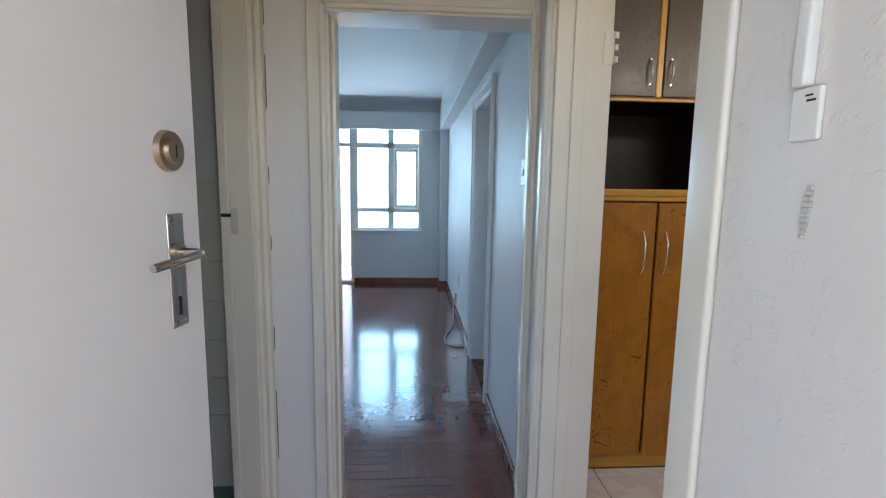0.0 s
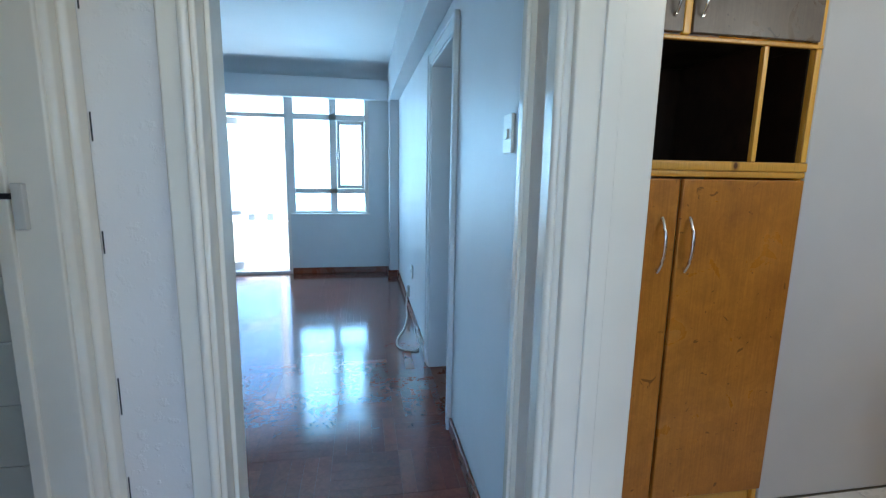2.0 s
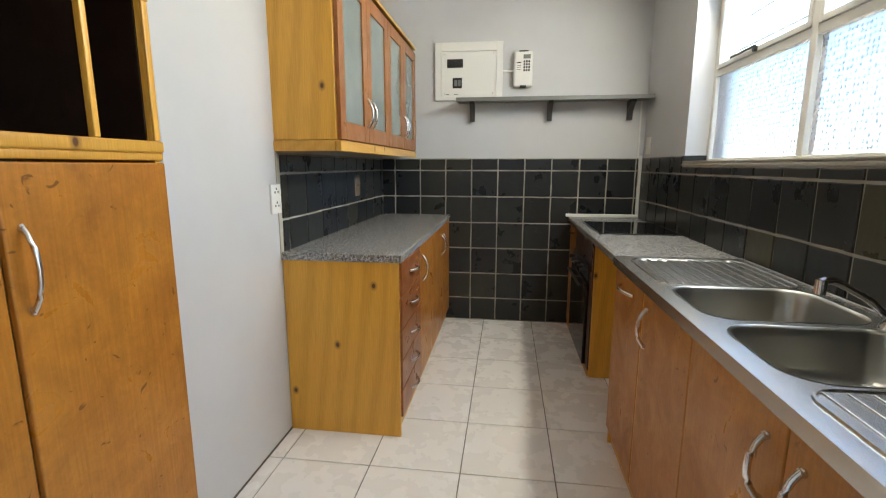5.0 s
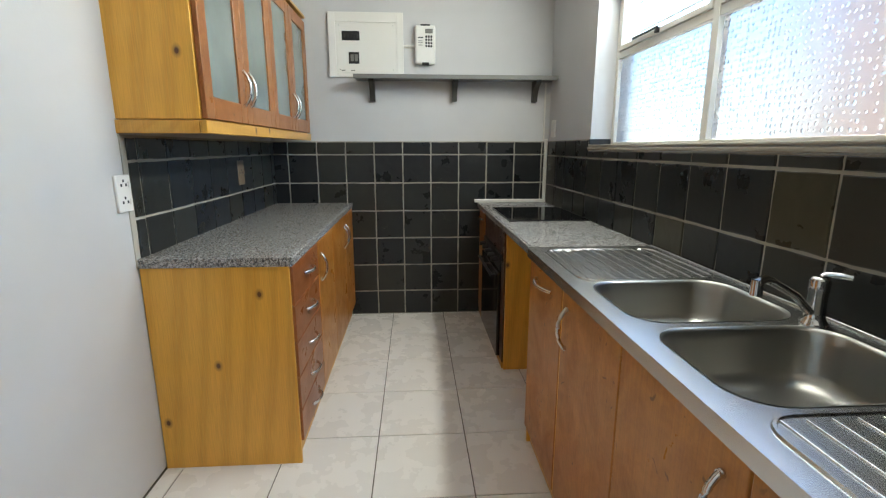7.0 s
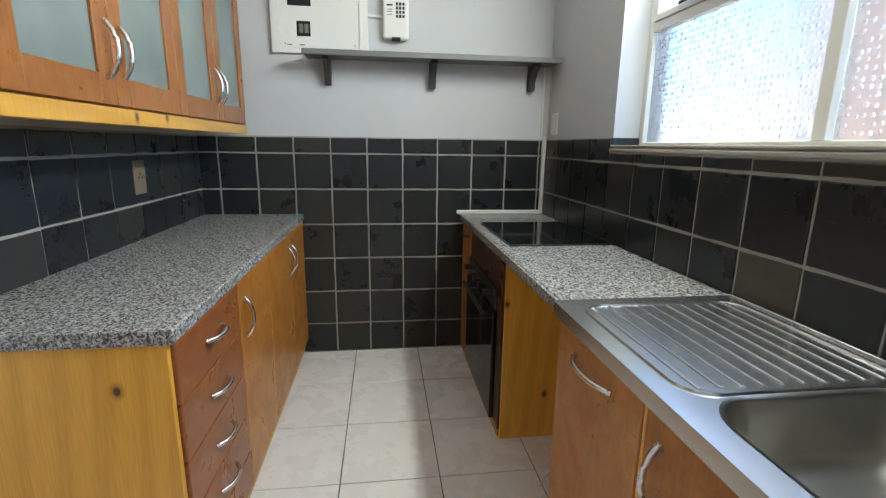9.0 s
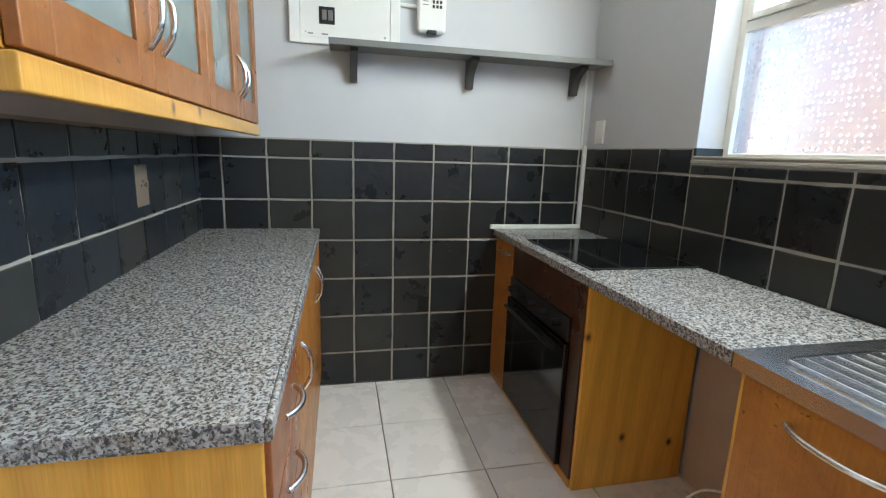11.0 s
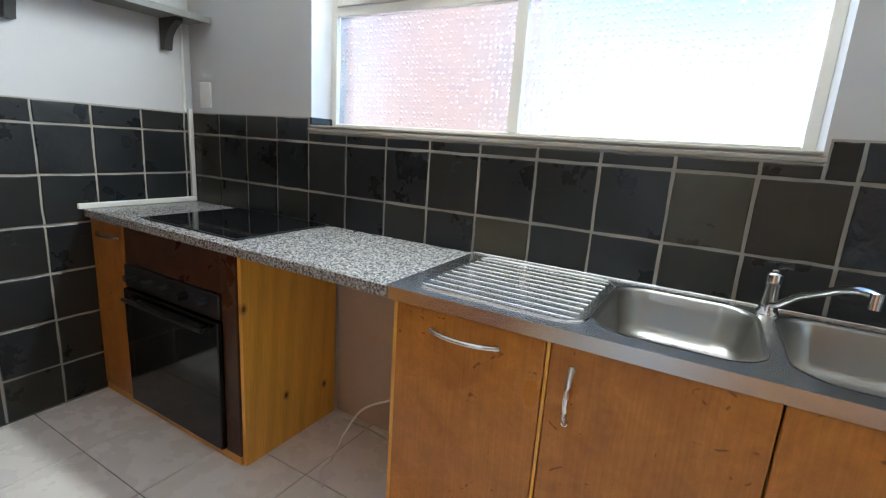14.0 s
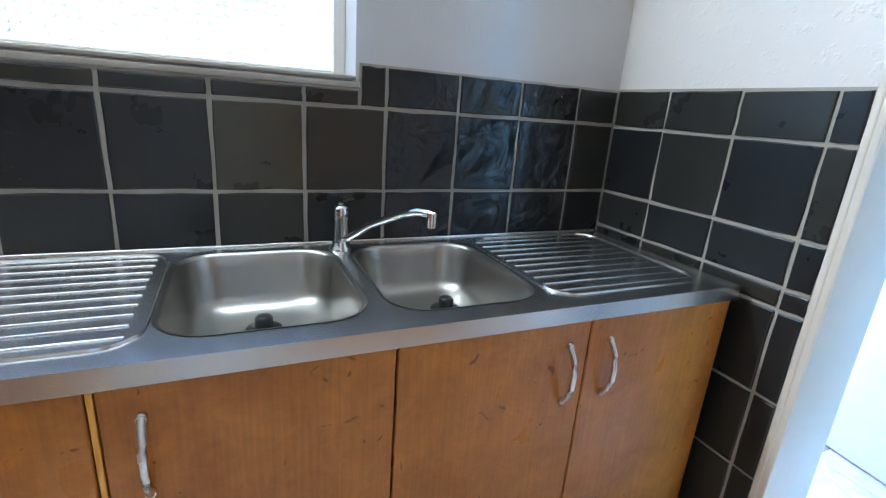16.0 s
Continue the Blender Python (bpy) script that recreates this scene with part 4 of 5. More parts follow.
part("breaker", bx(KE - 0.017, KE - 0.012, 1.482, 1.556, 1.890, 1.968, 0.002), BLACK_PLASTIC, panel, "black double breaker")
for y in (1.492, 1.520):
    part("switch", bx(KE - 0.024, KE - 0.0175, y, y + 0.022, 1.906, 1.952, 0.002), GREY_PAINT, panel)
for y, z in ((1.24, 1.85), (1.24, 2.145), (1.62, 1.85), (1.62, 2.145)):
    part("screw", cyl((KE - 0.0155, y, z), (KE - 0.0125, y, z), 0.004, 10), SATIN, panel)
for y0, y1 in ((1.585, 1.61), (1.515, 1.545)):
    part("label", bx(KE - 0.0136, KE - 0.0125, y0, y1, 1.842, 1.848), GREY_PAINT, panel)

keypad = thing("prepaid_meter", (KE, 1.01, 2.0), "white electricity meter keypad on the wall", "meter")
part("case", bx(KE - 0.046, KE + 0.005, 0.938, 1.083, 1.888, 2.148, 0.016, 4), PLASTIC, keypad)
part("display", bx(KE - 0.049, KE - 0.045, 0.958, 1.012, 2.092, 2.122, 0.002), GREY_PAINT, keypad)
for r in range(4):
    for c in range(3):
        part("key", bx(KE - 0.050, KE - 0.0455, 0.962 + c * 0.018, 0.974 + c * 0.018, 2.000 + r * 0.021, 2.015 + r * 0.021, 0.002), BLACK_PLASTIC, keypad)
part("sticker", bx(KE - 0.0475, KE - 0.0455, 1.028, 1.062, 2.060, 2.068), BLACK_PLASTIC, keypad)
for z in (2.012, 2.028, 2.040):
    part("sticker", bx(KE - 0.0475, KE - 0.0455, 1.030, 1.060, z, z + 0.004), GREY_PAINT, keypad)
part("clip", bx(KE - 0.048, KE - 0.01, 0.985, 1.035, 1.882, 1.900, 0.005), BLACK_PLASTIC, keypad)
part("cap", bx(KE - 0.044, KE - 0.01, 0.975, 1.045, 2.143, 2.154, 0.004), BLACK_PLASTIC, keypad)
part("conduit", cyl((KE - 0.008, 1.084, 2.01), (KE - 0.008, 1.165, 2.012), 0.009, 12), PLASTIC, keypad)

shelf = thing("wall_shelf", (KE - 0.08, 0.8, 1.78), "grey painted wall shelf on three wooden brackets", "shelf")
part("board", boxes((KE - 0.185, KE + 0.004, 0.082, 1.508, 1.776, 1.791, 0.002), (KE - 0.192, KE - 0.186, 0.082, 1.510, 1.768, 1.797, 0.002)), GREY_PAINT, shelf)


BRACKET_DARK = paint("bracket_dark", (0.055, 0.055, 0.05), 0.4, 40, 0.0006, 0.25)


def bracket(y):
    bm = bmesh.new()
    prof = [(0.0, 0.0), (-0.135, 0.0), (-0.135, -0.018), (-0.115, -0.028), (-0.085, -0.045), (-0.055, -0.075), (-0.042, -0.115), (-0.036, -0.142), (0.0, -0.142)]
    a = [bm.verts.new((KE + 0.003 + x, y - 0.018, 1.775 + z)) for x, z in prof]
    b = [bm.verts.new((KE + 0.003 + x, y + 0.018, 1.775 + z)) for x, z in prof]
    for i in range(len(prof)):
        j = (i + 1) % len(prof)
        bm.faces.new((a[i], a[j], b[j], b[i]))
    bm.faces.new(a)
    bm.faces.new(b[::-1])
    return bm


for y in (1.395, 0.800, 0.205):
    part("bracket", bracket(y), BRACKET_DARK, shelf, "dark painted bracket")

duct = thing("cable_trunking", (KE - 0.01, 0.3, 0.9), "white plastic cable trunking along the tiled corner", "trunking")
part("upright", bx(KE - 0.020, KE + 0.0, 0.089, 0.112, 0.916, 1.368, 0.003), PLASTIC, duct)
part("run", bx(KE - 0.020, KE + 0.0, 0.089, 0.640, 0.8905, 0.915, 0.004), PLASTIC, duct)
pipe = thing("conduit", (KE - 0.004, 0.118, 1.50), "thin white surface conduit from shelf to plate", "conduit")
part("pipe", bx(KE - 0.004, KE + 0.006, 0.112, 0.124, 1.352, 1.774, 0.003), PLASTIC, pipe)
plate = thing("wall_plate", (4.06, KS, 1.44), "small white blank plate on the wall", "plate")
part("cover", bx(4.010, 4.090, KS - 0.0075, KS + 0.006, 1.378, 1.500, 0.003), PLASTIC, plate)


def socket(name, origin, along, out, w, h, label, mat, outlets=2):
    """A wall socket: a plate with dark pin holes. along: the wall's direction; out: away from it."""
    o, a, n = Vector(origin), Vector(along), Vector(out)
    t = thing(name, o, label, "socket")

    def slab(u0, u1, v0, v1, d0, d1, bev=0.0015):
        p, q = o + a * u0 + n * d0, o + a * u1 + n * d1
        return bx(min(p.x, q.x), max(p.x, q.x), min(p.y, q.y), max(p.y, q.y), o.z + v0, o.z + v1, bev)

    part("plate", slab(-w / 2, w / 2, -h / 2, h / 2, 0.0, 0.012, 0.004), mat, t)
    for k in range(outlets):
        z = (k - (outlets - 1) / 2) * h * 0.46
        for du, dv in ((-0.014, 0.0), (0.014, 0.0), (0.0, 0.015)):
            part("pin_hole", slab(du - 0.0045, du + 0.0045, z + dv - 0.005, z + dv + 0.005, 0.0115, 0.0128, 0.0005), BLACK_PLASTIC, t)
        part("rocker", slab(w * 0.28, w * 0.42, z - 0.010, z + 0.012, 0.0115, 0.0165, 0.002), mat, t)
    return t


OLD_BROWN = paint("brown_bakelite", (0.27, 0.20, 0.14), 0.4, 40, 0.0003, 0.2)
socket("wall_socket", (2.316, KN - 0.005, 1.142), (1, 0, 0), (0, -1, 0), 0.084, 0.132, "white double wall socket beside the tiles", PLASTIC)
socket("wall_socket", (3.462, KN - 0.011, 1.157), (1, 0, 0), (0, -1, 0), 0.094, 0.142, "old brown wall socket on slate tiles", OLD_BROWN, 1)
socket("wall_socket", (0.975, 2.565, 1.415), (1, 0, 0), (0, -1, 0), 0.11, 0.075, "dark socket inside the cupboard niche", BLACK_PLASTIC, 1)

cable = [(2.459, 0.30, 0.36), (2.55, 0.33, 0.385), (2.65, 0.35, 0.345), (2.77, 0.35, 0.263), (2.85, 0.355, 0.13), (2.895, 0.37, 0.014), (2.89, 0.44, 0.005), (2.82, 0.50, 0.005)]


def smooth_line(points, steps=8):
    pts = [Vector(p) for p in points]
    out = []
    for i in range(len(pts) - 1):
        p0, p1, p2, p3 = pts[max(i - 1, 0)], pts[i], pts[i + 1], pts[min(i + 2, len(pts) - 1)]
        for k in range(steps):
            t = k / steps
            out.append(0.5 * ((2 * p1) + (p2 - p0) * t + (2 * p0 - 5 * p1 + 4 * p2 - p3) * t * t + (3 * p1 - p0 - 3 * p2 + p3) * t ** 3))
    return out + [pts[-1]]


solo("floor_cable", tube(smooth_line([(3.05, 0.13, 0.005), (2.90, 0.125, 0.006), (2.75, 0.14, 0.005), (2.60, 0.128, 0.005), (2.462, 0.15, 0.006)]), 0.004, 8), CABLE_GREY, "thin grey cable along the foot of the wall", "cable")
solo("power_cable", tube(smooth_line(cable), 0.0042, 8), PLASTIC, "loose white power cable on the floor", "cable")

# ---- hall ----
HX, HY, LEAN_DEG = -0.468, 0.135, 7.9
front = thing("door_front", (HX, HY, 0), "white painted front door standing open", "door")
front.matrix_basis = pose(HX, HY, 0, 0, 0, 90 - LEAN_DEG)


def on_leaf(name, bm, mat, parent, label=""):
    """Leaf-local: x along the leaf from the hinge, y to its back, z up."""
    ob = new(name, mesh_of(name, bm, mat))
    ob.parent = parent
    return tagged(ob, label)


LW = 0.808
leaf = on_leaf("leaf", bx(0.0, LW, 0.0, 0.042, 0.008, 2.02, 0.003), LEAF_PAINT, front)
plate_b = on_leaf("lock_plate", bx(LW - 0.092, LW - 0.051, -0.004, 0.0, 1.116, 1.306, 0.003, 2), CHROME, leaf, "chrome lever lock plate")
on_leaf("keyhole", boxes((LW - 0.076, LW - 0.068, -0.0048, -0.0036, 1.136, 1.168, 0.001)), BLACK_PLASTIC, plate_b)
for z in (1.125, 1.297):
    for dx in (-0.012, 0.012):
        on_leaf("screw", cyl((LW - 0.072 + dx, -0.0055, z), (LW - 0.072 + dx, -0.003, z), 0.0035, 10), BRASS, plate_b)
on_leaf("rose", cyl((LW - 0.072, -0.012, 1.243), (LW - 0.072, -0.003, 1.243), 0.014, 20), BRASS, plate_b)
on_leaf("lever", tube([(LW - 0.072, -0.006, 1.243), (LW - 0.072, -0.040, 1.243), (LW - 0.077, -0.048, 1.243), (LW - 0.095, -0.052, 1.242), (LW - 0.135, -0.050, 1.239), (LW - 0.18, -0.046, 1.236), (LW - 0.187, -0.044, 1.235)], 0.0070, 12), CHROME, plate_b, "polished chrome lever")
cylr = on_leaf("night_latch", cyl((LW - 0.078, -0.010, 1.406), (LW - 0.078, 0.0, 1.406), 0.031, 28, 0.033), BRASS, leaf, "worn brass night latch cylinder")
on_leaf("cylinder", cyl((LW - 0.078, -0.017, 1.406), (LW - 0.078, -0.009, 1.406), 0.019, 24, 0.021), BRASS, cylr)
on_leaf("key_slot", bx(LW - 0.0795, LW - 0.0765, -0.0178, -0.0165, 1.395, 1.415), BLACK_PLASTIC, cylr)
on_leaf("latch", bx(LW - 0.0005, LW + 0.002, 0.010, 0.032, 1.138, 1.318, 0.001), SATIN, leaf, "worn steel latch plate")

strike = thing("door_strike", (HW - 0.075, 1.713, 1.245), "small metal latch keep on the bathroom jamb", "latch")
part("plate", bx(HW - 0.060, HW - 0.040, 1.700, 1.714, 1.185, 1.275, 0.002), CABLE_GREY, strike)
part("pin", cyl((HW - 0.092, 1.702, 1.250), (HW - 0.060, 1.702, 1.250), 0.006, 10), BLACK_PLASTIC, strike)

for zc in (1.79, 0.22):
    h = thing("hinge", (0.645, 1.551, zc), "old painted hinge still fixed to the door frame", "hinge", "old hinges")
    part("plate", bx(0.615, 0.647, 1.5515, 1.5545, zc - 0.05, zc + 0.05, 0.001), GLOSS, h)
    for k in (-1, 0, 1):
        part("knuckle", cyl((0.652, 1.5485, zc + k * 0.036 - 0.009), (0.652, 1.5485, zc + k * 0.036 + 0.009), 0.0065, 12), GLOSS, h)

bell = thing("wall_unit", (HE, 0.54, 1.455), "small white plastic intercom box on the hall wall", "intercom")
part("case", bx(HE - 0.016, HE, 0.582, 0.602, 1.472, 1.64, 0.004), PLASTIC, bell)
part("back_plate", bx(HE - 0.008, HE, 0.566, 0.606, 1.412, 1.4715, 0.003), PLASTIC, bell)
part("slot", boxes((HE - 0.0086, HE - 0.0075, 0.572, 0.584, 1.455, 1.4575), (HE - 0.0086, HE - 0.0075, 0.576, 0.586, 1.461, 1.463)), BLACK_PLASTIC, bell)
plug = thing("wall_plug", (HE, 0.578, 1.33), "ribbed grey plastic plug stuck in the plaster", "wall plug")
for k in range(10):
    half = 0.0015 + 0.0048 * math.sin(math.pi * (k + 1.2) / 13.0)
    part("rib", bx(HE - 0.004, HE, 0.578 - 0.0006 * k - half, 0.578 - 0.0006 * k + half, 1.302 + k * 0.0062, 1.307 + k * 0.0062, 0.0012), CABLE_GREY, plug)

# ---- lounge ----
window_lounge = structure("window_lounge", boxes(
    (WINX[0], WINX[0] + 0.05, WY + 0.06, WY + 0.12, 0.745, 2.15, 0.004), (WINX[1] - 0.05, WINX[1], WY + 0.06, WY + 0.12, 0.745, 2.15, 0.004),
    (WINX[0] + 0.05, WINX[1] - 0.05, WY + 0.06, WY + 0.12, 2.125, 2.15, 0.004), (WINX[0] + 0.05, -1.69, WY + 0.06, WY + 0.12, 0.745, 0.775, 0.004), (-0.735, WINX[1] - 0.05, WY + 0.06, WY + 0.12, 0.745, 0.775, 0.004),
    (-1.69, -1.60, WY + 0.05, WY + 0.13, 0.03, 2.125, 0.004), (-0.84, -0.735, WY + 0.05, WY + 0.13, 0.03, 2.125, 0.004),
    (WINX[0] + 0.05, -1.69, WY + 0.06, WY + 0.12, 1.875, 1.945, 0.004), (-1.60, -0.84, WY + 0.06, WY + 0.12, 1.890, 1.935, 0.004), (-0.735, WINX[1] - 0.05, WY + 0.06, WY + 0.12, 1.875, 1.945, 0.004),
    (WINX[0] + 0.05, -1.69, WY + 0.06, WY + 0.12, 0.995, 1.055, 0.004), (-0.735, WINX[1] - 0.05, WY + 0.06, WY + 0.12, 0.995, 1.055, 0.004),
    (-2.19, -2.105, WY + 0.06, WY + 0.12, 0.775, 2.125, 0.004), (-0.318, -0.235, WY + 0.06, WY + 0.12, 0.775, 2.125, 0.004)), LEAF_PAINT, "white painted window wall onto the balcony", "window")
for x0, x1, z0, z1 in ((-0.735, -0.318, 1.055, 1.875), (-0.735, -0.318, 0.775, 0.995), (-0.735, -0.318, 1.945, 2.125), (-0.235, 0.102, 0.775, 0.995), (-0.235, 0.102, 1.945, 2.125),
                       (-2.105, -1.69, 1.055, 1.875), (-2.105, -1.69, 0.775, 0.995), (-2.105, -1.69, 1.945, 2.125), (-2.50, -2.19, 1.055, 1.875), (-2.50, -2.19, 0.775, 0.995), (-2.50, -2.19, 1.945, 2.125), (-1.60, -0.84, 1.935, 2.125)):
    p = part("pane", bx(x0, x1, WY + 0.088, WY + 0.092, z0, z1), GLASS, window_lounge)
    p.visible_shadow = False
sash = part("sash", boxes((-0.232, -0.190, WY + 0.055, WY + 0.10, 1.058, 1.872, 0.004), (0.060, 0.099, WY + 0.055, WY + 0.10, 1.058, 1.872, 0.004), (-0.190, 0.060, WY + 0.055, WY + 0.10, 1.058, 1.100, 0.004), (-0.190, 0.060, WY + 0.055, WY + 0.10, 1.825, 1.872, 0.004)), LEAF_PAINT, window_lounge)
g = part("pane", bx(-0.192, 0.062, WY + 0.08, WY + 0.084, 1.098, 1.827), GLASS, sash)
g.visible_shadow = False
part("catch", boxes((-0.222, -0.205, WY + 0.035, WY + 0.055, 1.42, 1.52, 0.004)), SATIN, sash)
structure("sill_lounge", boxes((-0.79, 0.165, WY - 0.025, WY + 0.06, 0.735, 0.750, 0.004), (WINX[0], -1.655, WY - 0.025, WY + 0.06, 0.735, 0.750, 0.004)), LEAF_PAINT, "white painted window sill", "sill")

bdoor = thing("door_balcony", (-1.595, WY + 0.10, 0.03), "white glazed balcony door standing ajar outwards", "door")
bdoor.matrix_basis = pose(-1.595, WY + 0.10, 0.035, 0, 0, 32)
bl = on_leaf("stile", boxes((0, 0.075, -0.02, 0.02, 0, 1.85, 0.004), (0.675, 0.75, -0.02, 0.02, 0, 1.85, 0.004), (0.075, 0.675, -0.02, 0.02, 0, 0.09, 0.004), (0.075, 0.675, -0.02, 0.02, 0.68, 0.73, 0.004), (0.075, 0.675, -0.02, 0.02, 1.77, 1.85, 0.004)), LEAF_PAINT, bdoor)
for z0, z1 in ((0.09, 0.68), (0.73, 1.77)):
    g = on_leaf("pane", bx(0.075, 0.675, -0.003, 0.003, z0, z1), GLASS, bdoor)
    g.visible_shadow = False
on_leaf("handle", boxes((0.70, 0.72, -0.06, -0.02, 0.92, 0.935, 0.004), (0.60, 0.72, -0.066, -0.055, 0.92, 0.935, 0.004)), SATIN, bdoor)

lamp = thing("pendant_lamp", (-1.24, 4.25, CE), "black dome pendant lamp with a pale inside", "lamp")
part("cord", cyl((-1.24, 4.25, 2.20), (-1.24, 4.25, CE), 0.0035, 8), SHADE_BLACK, lamp)
part("ceiling_rose", spin([(0, 0), (0.045, 0), (0.04, -0.02), (0.0, -0.028)], (-1.24, 4.25, CE), 20), SHADE_BLACK, lamp)
sh = part("shade", spin([(0.018, 0.225), (0.03, 0.215), (0.036, 0.17), (0.10, 0.14), (0.16, 0.09), (0.195, 0.03), (0.20, 0.0), (0.197, 0.0), (0.192, 0.03), (0.157, 0.087), (0.098, 0.136), (0.03, 0.165)], (-1.24, 4.25, 1.985), 40), SHADE_BLACK, lamp)
part("lining", spin([(0.1945, 0.002), (0.1895, 0.03), (0.1545, 0.085), (0.0955, 0.133), (0.0, 0.14)], (-1.24, 4.25, 1.985), 40), paint("shade_lining", (0.78, 0.58, 0.34), 0.45, 40, 0.0002, 0.04), sh, "pale golden shade lining")
part("bulb", spin([(0, 0), (0.02, 0.006), (0.03, 0.03), (0.02, 0.06), (0.013, 0.085), (0, 0.09)], (-1.24, 4.25, 2.03), 18), PLASTIC, lamp)

solo("loose_cable", tube(smooth_line([(0.478, 4.98, 0.16), (0.465, 4.93, 0.05), (0.45, 4.70, 0.008), (0.40, 4.40, 0.006), (0.33, 4.18, 0.006), (0.315, 4.02, 0.006), (0.36, 3.93, 0.006), (0.44, 3.90, 0.008), (0.462, 3.93, 0.01)]), 0.007, 8), CABLE_GREY, "grey cable looped on the parquet", "cable")
box2 = thing("cable_box", (LX, 4.98, 0.17), "small grey wall box with a cable", "wall box")
part("case", bx(LX - 0.022, LX, 4.95, 5.01, 0.12, 0.22, 0.003), CABLE_GREY, box2)
socket("wall_socket", (LX, 4.75, 0.41), (0, 1, 0), (-1, 0, 0), 0.08, 0.12, "white wall socket on the lounge wall", PLASTIC, 1)
sw = thing("light_switch", (LX, 2.055, 1.42), "white light switch on the lounge wall", "switch")
part("plate", bx(LX - 0.010, LX, 2.015, 2.095, 1.365, 1.478, 0.003), PLASTIC, sw)
part("rocker", bx(LX - 0.016, LX - 0.009, 2.04, 2.07, 1.405, 1.435, 0.002), PLASTIC, sw)

# ---- outside ----
structure("balcony_slab", bx(-3.6, 0.8, WY + 0.2, WY + 1.5, -0.2, 0.0), CONCRETE, "pale balcony floor", "balcony")
structure("balcony_wall", boxes((-3.6, 0.8, WY + 1.4, WY + 1.5, 0.0, 0.50)), FACADE, "low white balcony wall", "wall")


def building(name, x0, x1, y0, y1, z0, z1, label):
    t = thing(name, ((x0 + x1) / 2, (y0 + y1) / 2, z0), label, "building")
    wall = part("wall", bx(x0, x1, y0, y1, z0, z1), FACADE, t)
    part("roof", bx(x0 - 0.2, x1 + 0.2, y0 - 0.2, y1 + 0.2, z1, z1 + 0.25), FACADE, t)
    for cx, cz in ((-4.9, 1.05), (-2.0, 1.08), (-1.15, 1.1), (-9.1, -2.9), (-7.6, -2.9), (-12.5, 1.0), (3.0, 1.1)):
        w = part("window", bx(cx - 0.30, cx + 0.30, y0 - 0.03, y0 + 0.02, cz - 0.42, cz + 0.42), LEAF_PAINT, t)
        part("pane", bx(cx - 0.26, cx + 0.26, y0 - 0.045, y0 - 0.031, cz - 0.38, cz + 0.38), GREY_PAINT, w)
    return t


building("apartment_building", -24, 16, 42, 52, -9, 3.0, "white apartment block with small dark windows")
structure("wall_neighbour", bx(3.7, 7.8, -4.6, -4.3, -9.0, 5.2), BRICK, "pink brick wall of the neighbouring block", "wall")
structure("wall_neighbour_far", bx(-8.0, 2.6, -8.2, -8.0, -9.0, 1.6), FACADE, "white wall of the neighbouring block", "wall")

# ---- small pieces: tiles and parquet ----
rng = random.Random(7)
_tile_cache = {}


def tile_mesh(w, h, mat, thick, wobble, variant, name="tile"):
    """A thin tile in the x-z plane, facing -y, slightly uneven."""
    key = (round(w, 3), round(h, 3), mat.name, variant)
    if key in _tile_cache:
        return _tile_cache[key]
    r = random.Random(hash((round(w * 1000), round(h * 1000), variant)) & 0xffff)
    bm = bmesh.new()
    j = lambda: r.uniform(-wobble, wobble)
    n = 3
    ring = []
    for k in range(n):
        ring.append((-w / 2 + w * k / n, -h / 2))
    for k in range(n):
        ring.append((w / 2, -h / 2 + h * k / n))
    for k in range(n):
        ring.append((w / 2 - w * k / n, h / 2))
    for k in range(n):
        ring.append((-w / 2, h / 2 - h * k / n))
    ring = [(x + j(), z + j()) for x, z in ring]
    back = [bm.verts.new((x, 0.0, z)) for x, z in ring]
    rim = [bm.verts.new((x, -thick * 0.75, z)) for x, z in ring]
    top = [bm.verts.new((x * (1 - 0.006 / w), -thick, z * (1 - 0.006 / h))) for x, z in ring]
    m = len(ring)
    for a, b in ((back, rim), (rim, top)):
        for k in range(m):
            bm.faces.new((a[k], a[(k + 1) % m], b[(k + 1) % m], b[k]))
    bm.faces.new(top)
    me = mesh_of(name, bm, mat, False)
    _tile_cache[key] = me
    return me


def tile_wall(parent, origin, along, out, us, vs, joint, thick, mat, wobble, skip=None, variants=4, name="tile", odd=None):
    """Tiles between the joint lines us and vs; along and out are axis directions of the wall."""
    a, o = Vector(along), Vector(out)
    rot = Matrix((a, -o, (0, 0, 1))).transposed().to_4x4()
    for u0, u1 in zip(us, us[1:]):
        for v0, v1 in zip(vs, vs[1:]):
            w, h = abs(u1 - u0) - joint, v1 - v0 - joint
            if w < 0.012 or h < 0.012 or (skip and skip((u0 + u1) / 2, (v0 + v1) / 2)):
                continue
            own = odd((u0 + u1) / 2, (v0 + v1) / 2) if odd else None
            me = tile_mesh(w, h, own or mat, thick, wobble, rng.randrange(variants), name)
            p = Vector(origin) + a * ((u0 + u1) / 2) + Vector((0, 0, (v0 + v1) / 2))
            tilt = Euler((rng.uniform(-0.008, 0.008), 0, rng.uniform(-0.008, 0.008))).to_matrix().to_4x4()
            piece(name, me, parent, Matrix.Translation(p) @ rot @ tilt)


def lines(start, pitch, lo, hi):
    k = math.floor((lo - start) / pitch)
    out = [lo]
    x = start + k * pitch
    while x < hi - 0.02:
        if x > lo + 0.02:
            out.append(x)
        x += pitch
    return out + [hi]


JT = 0.010
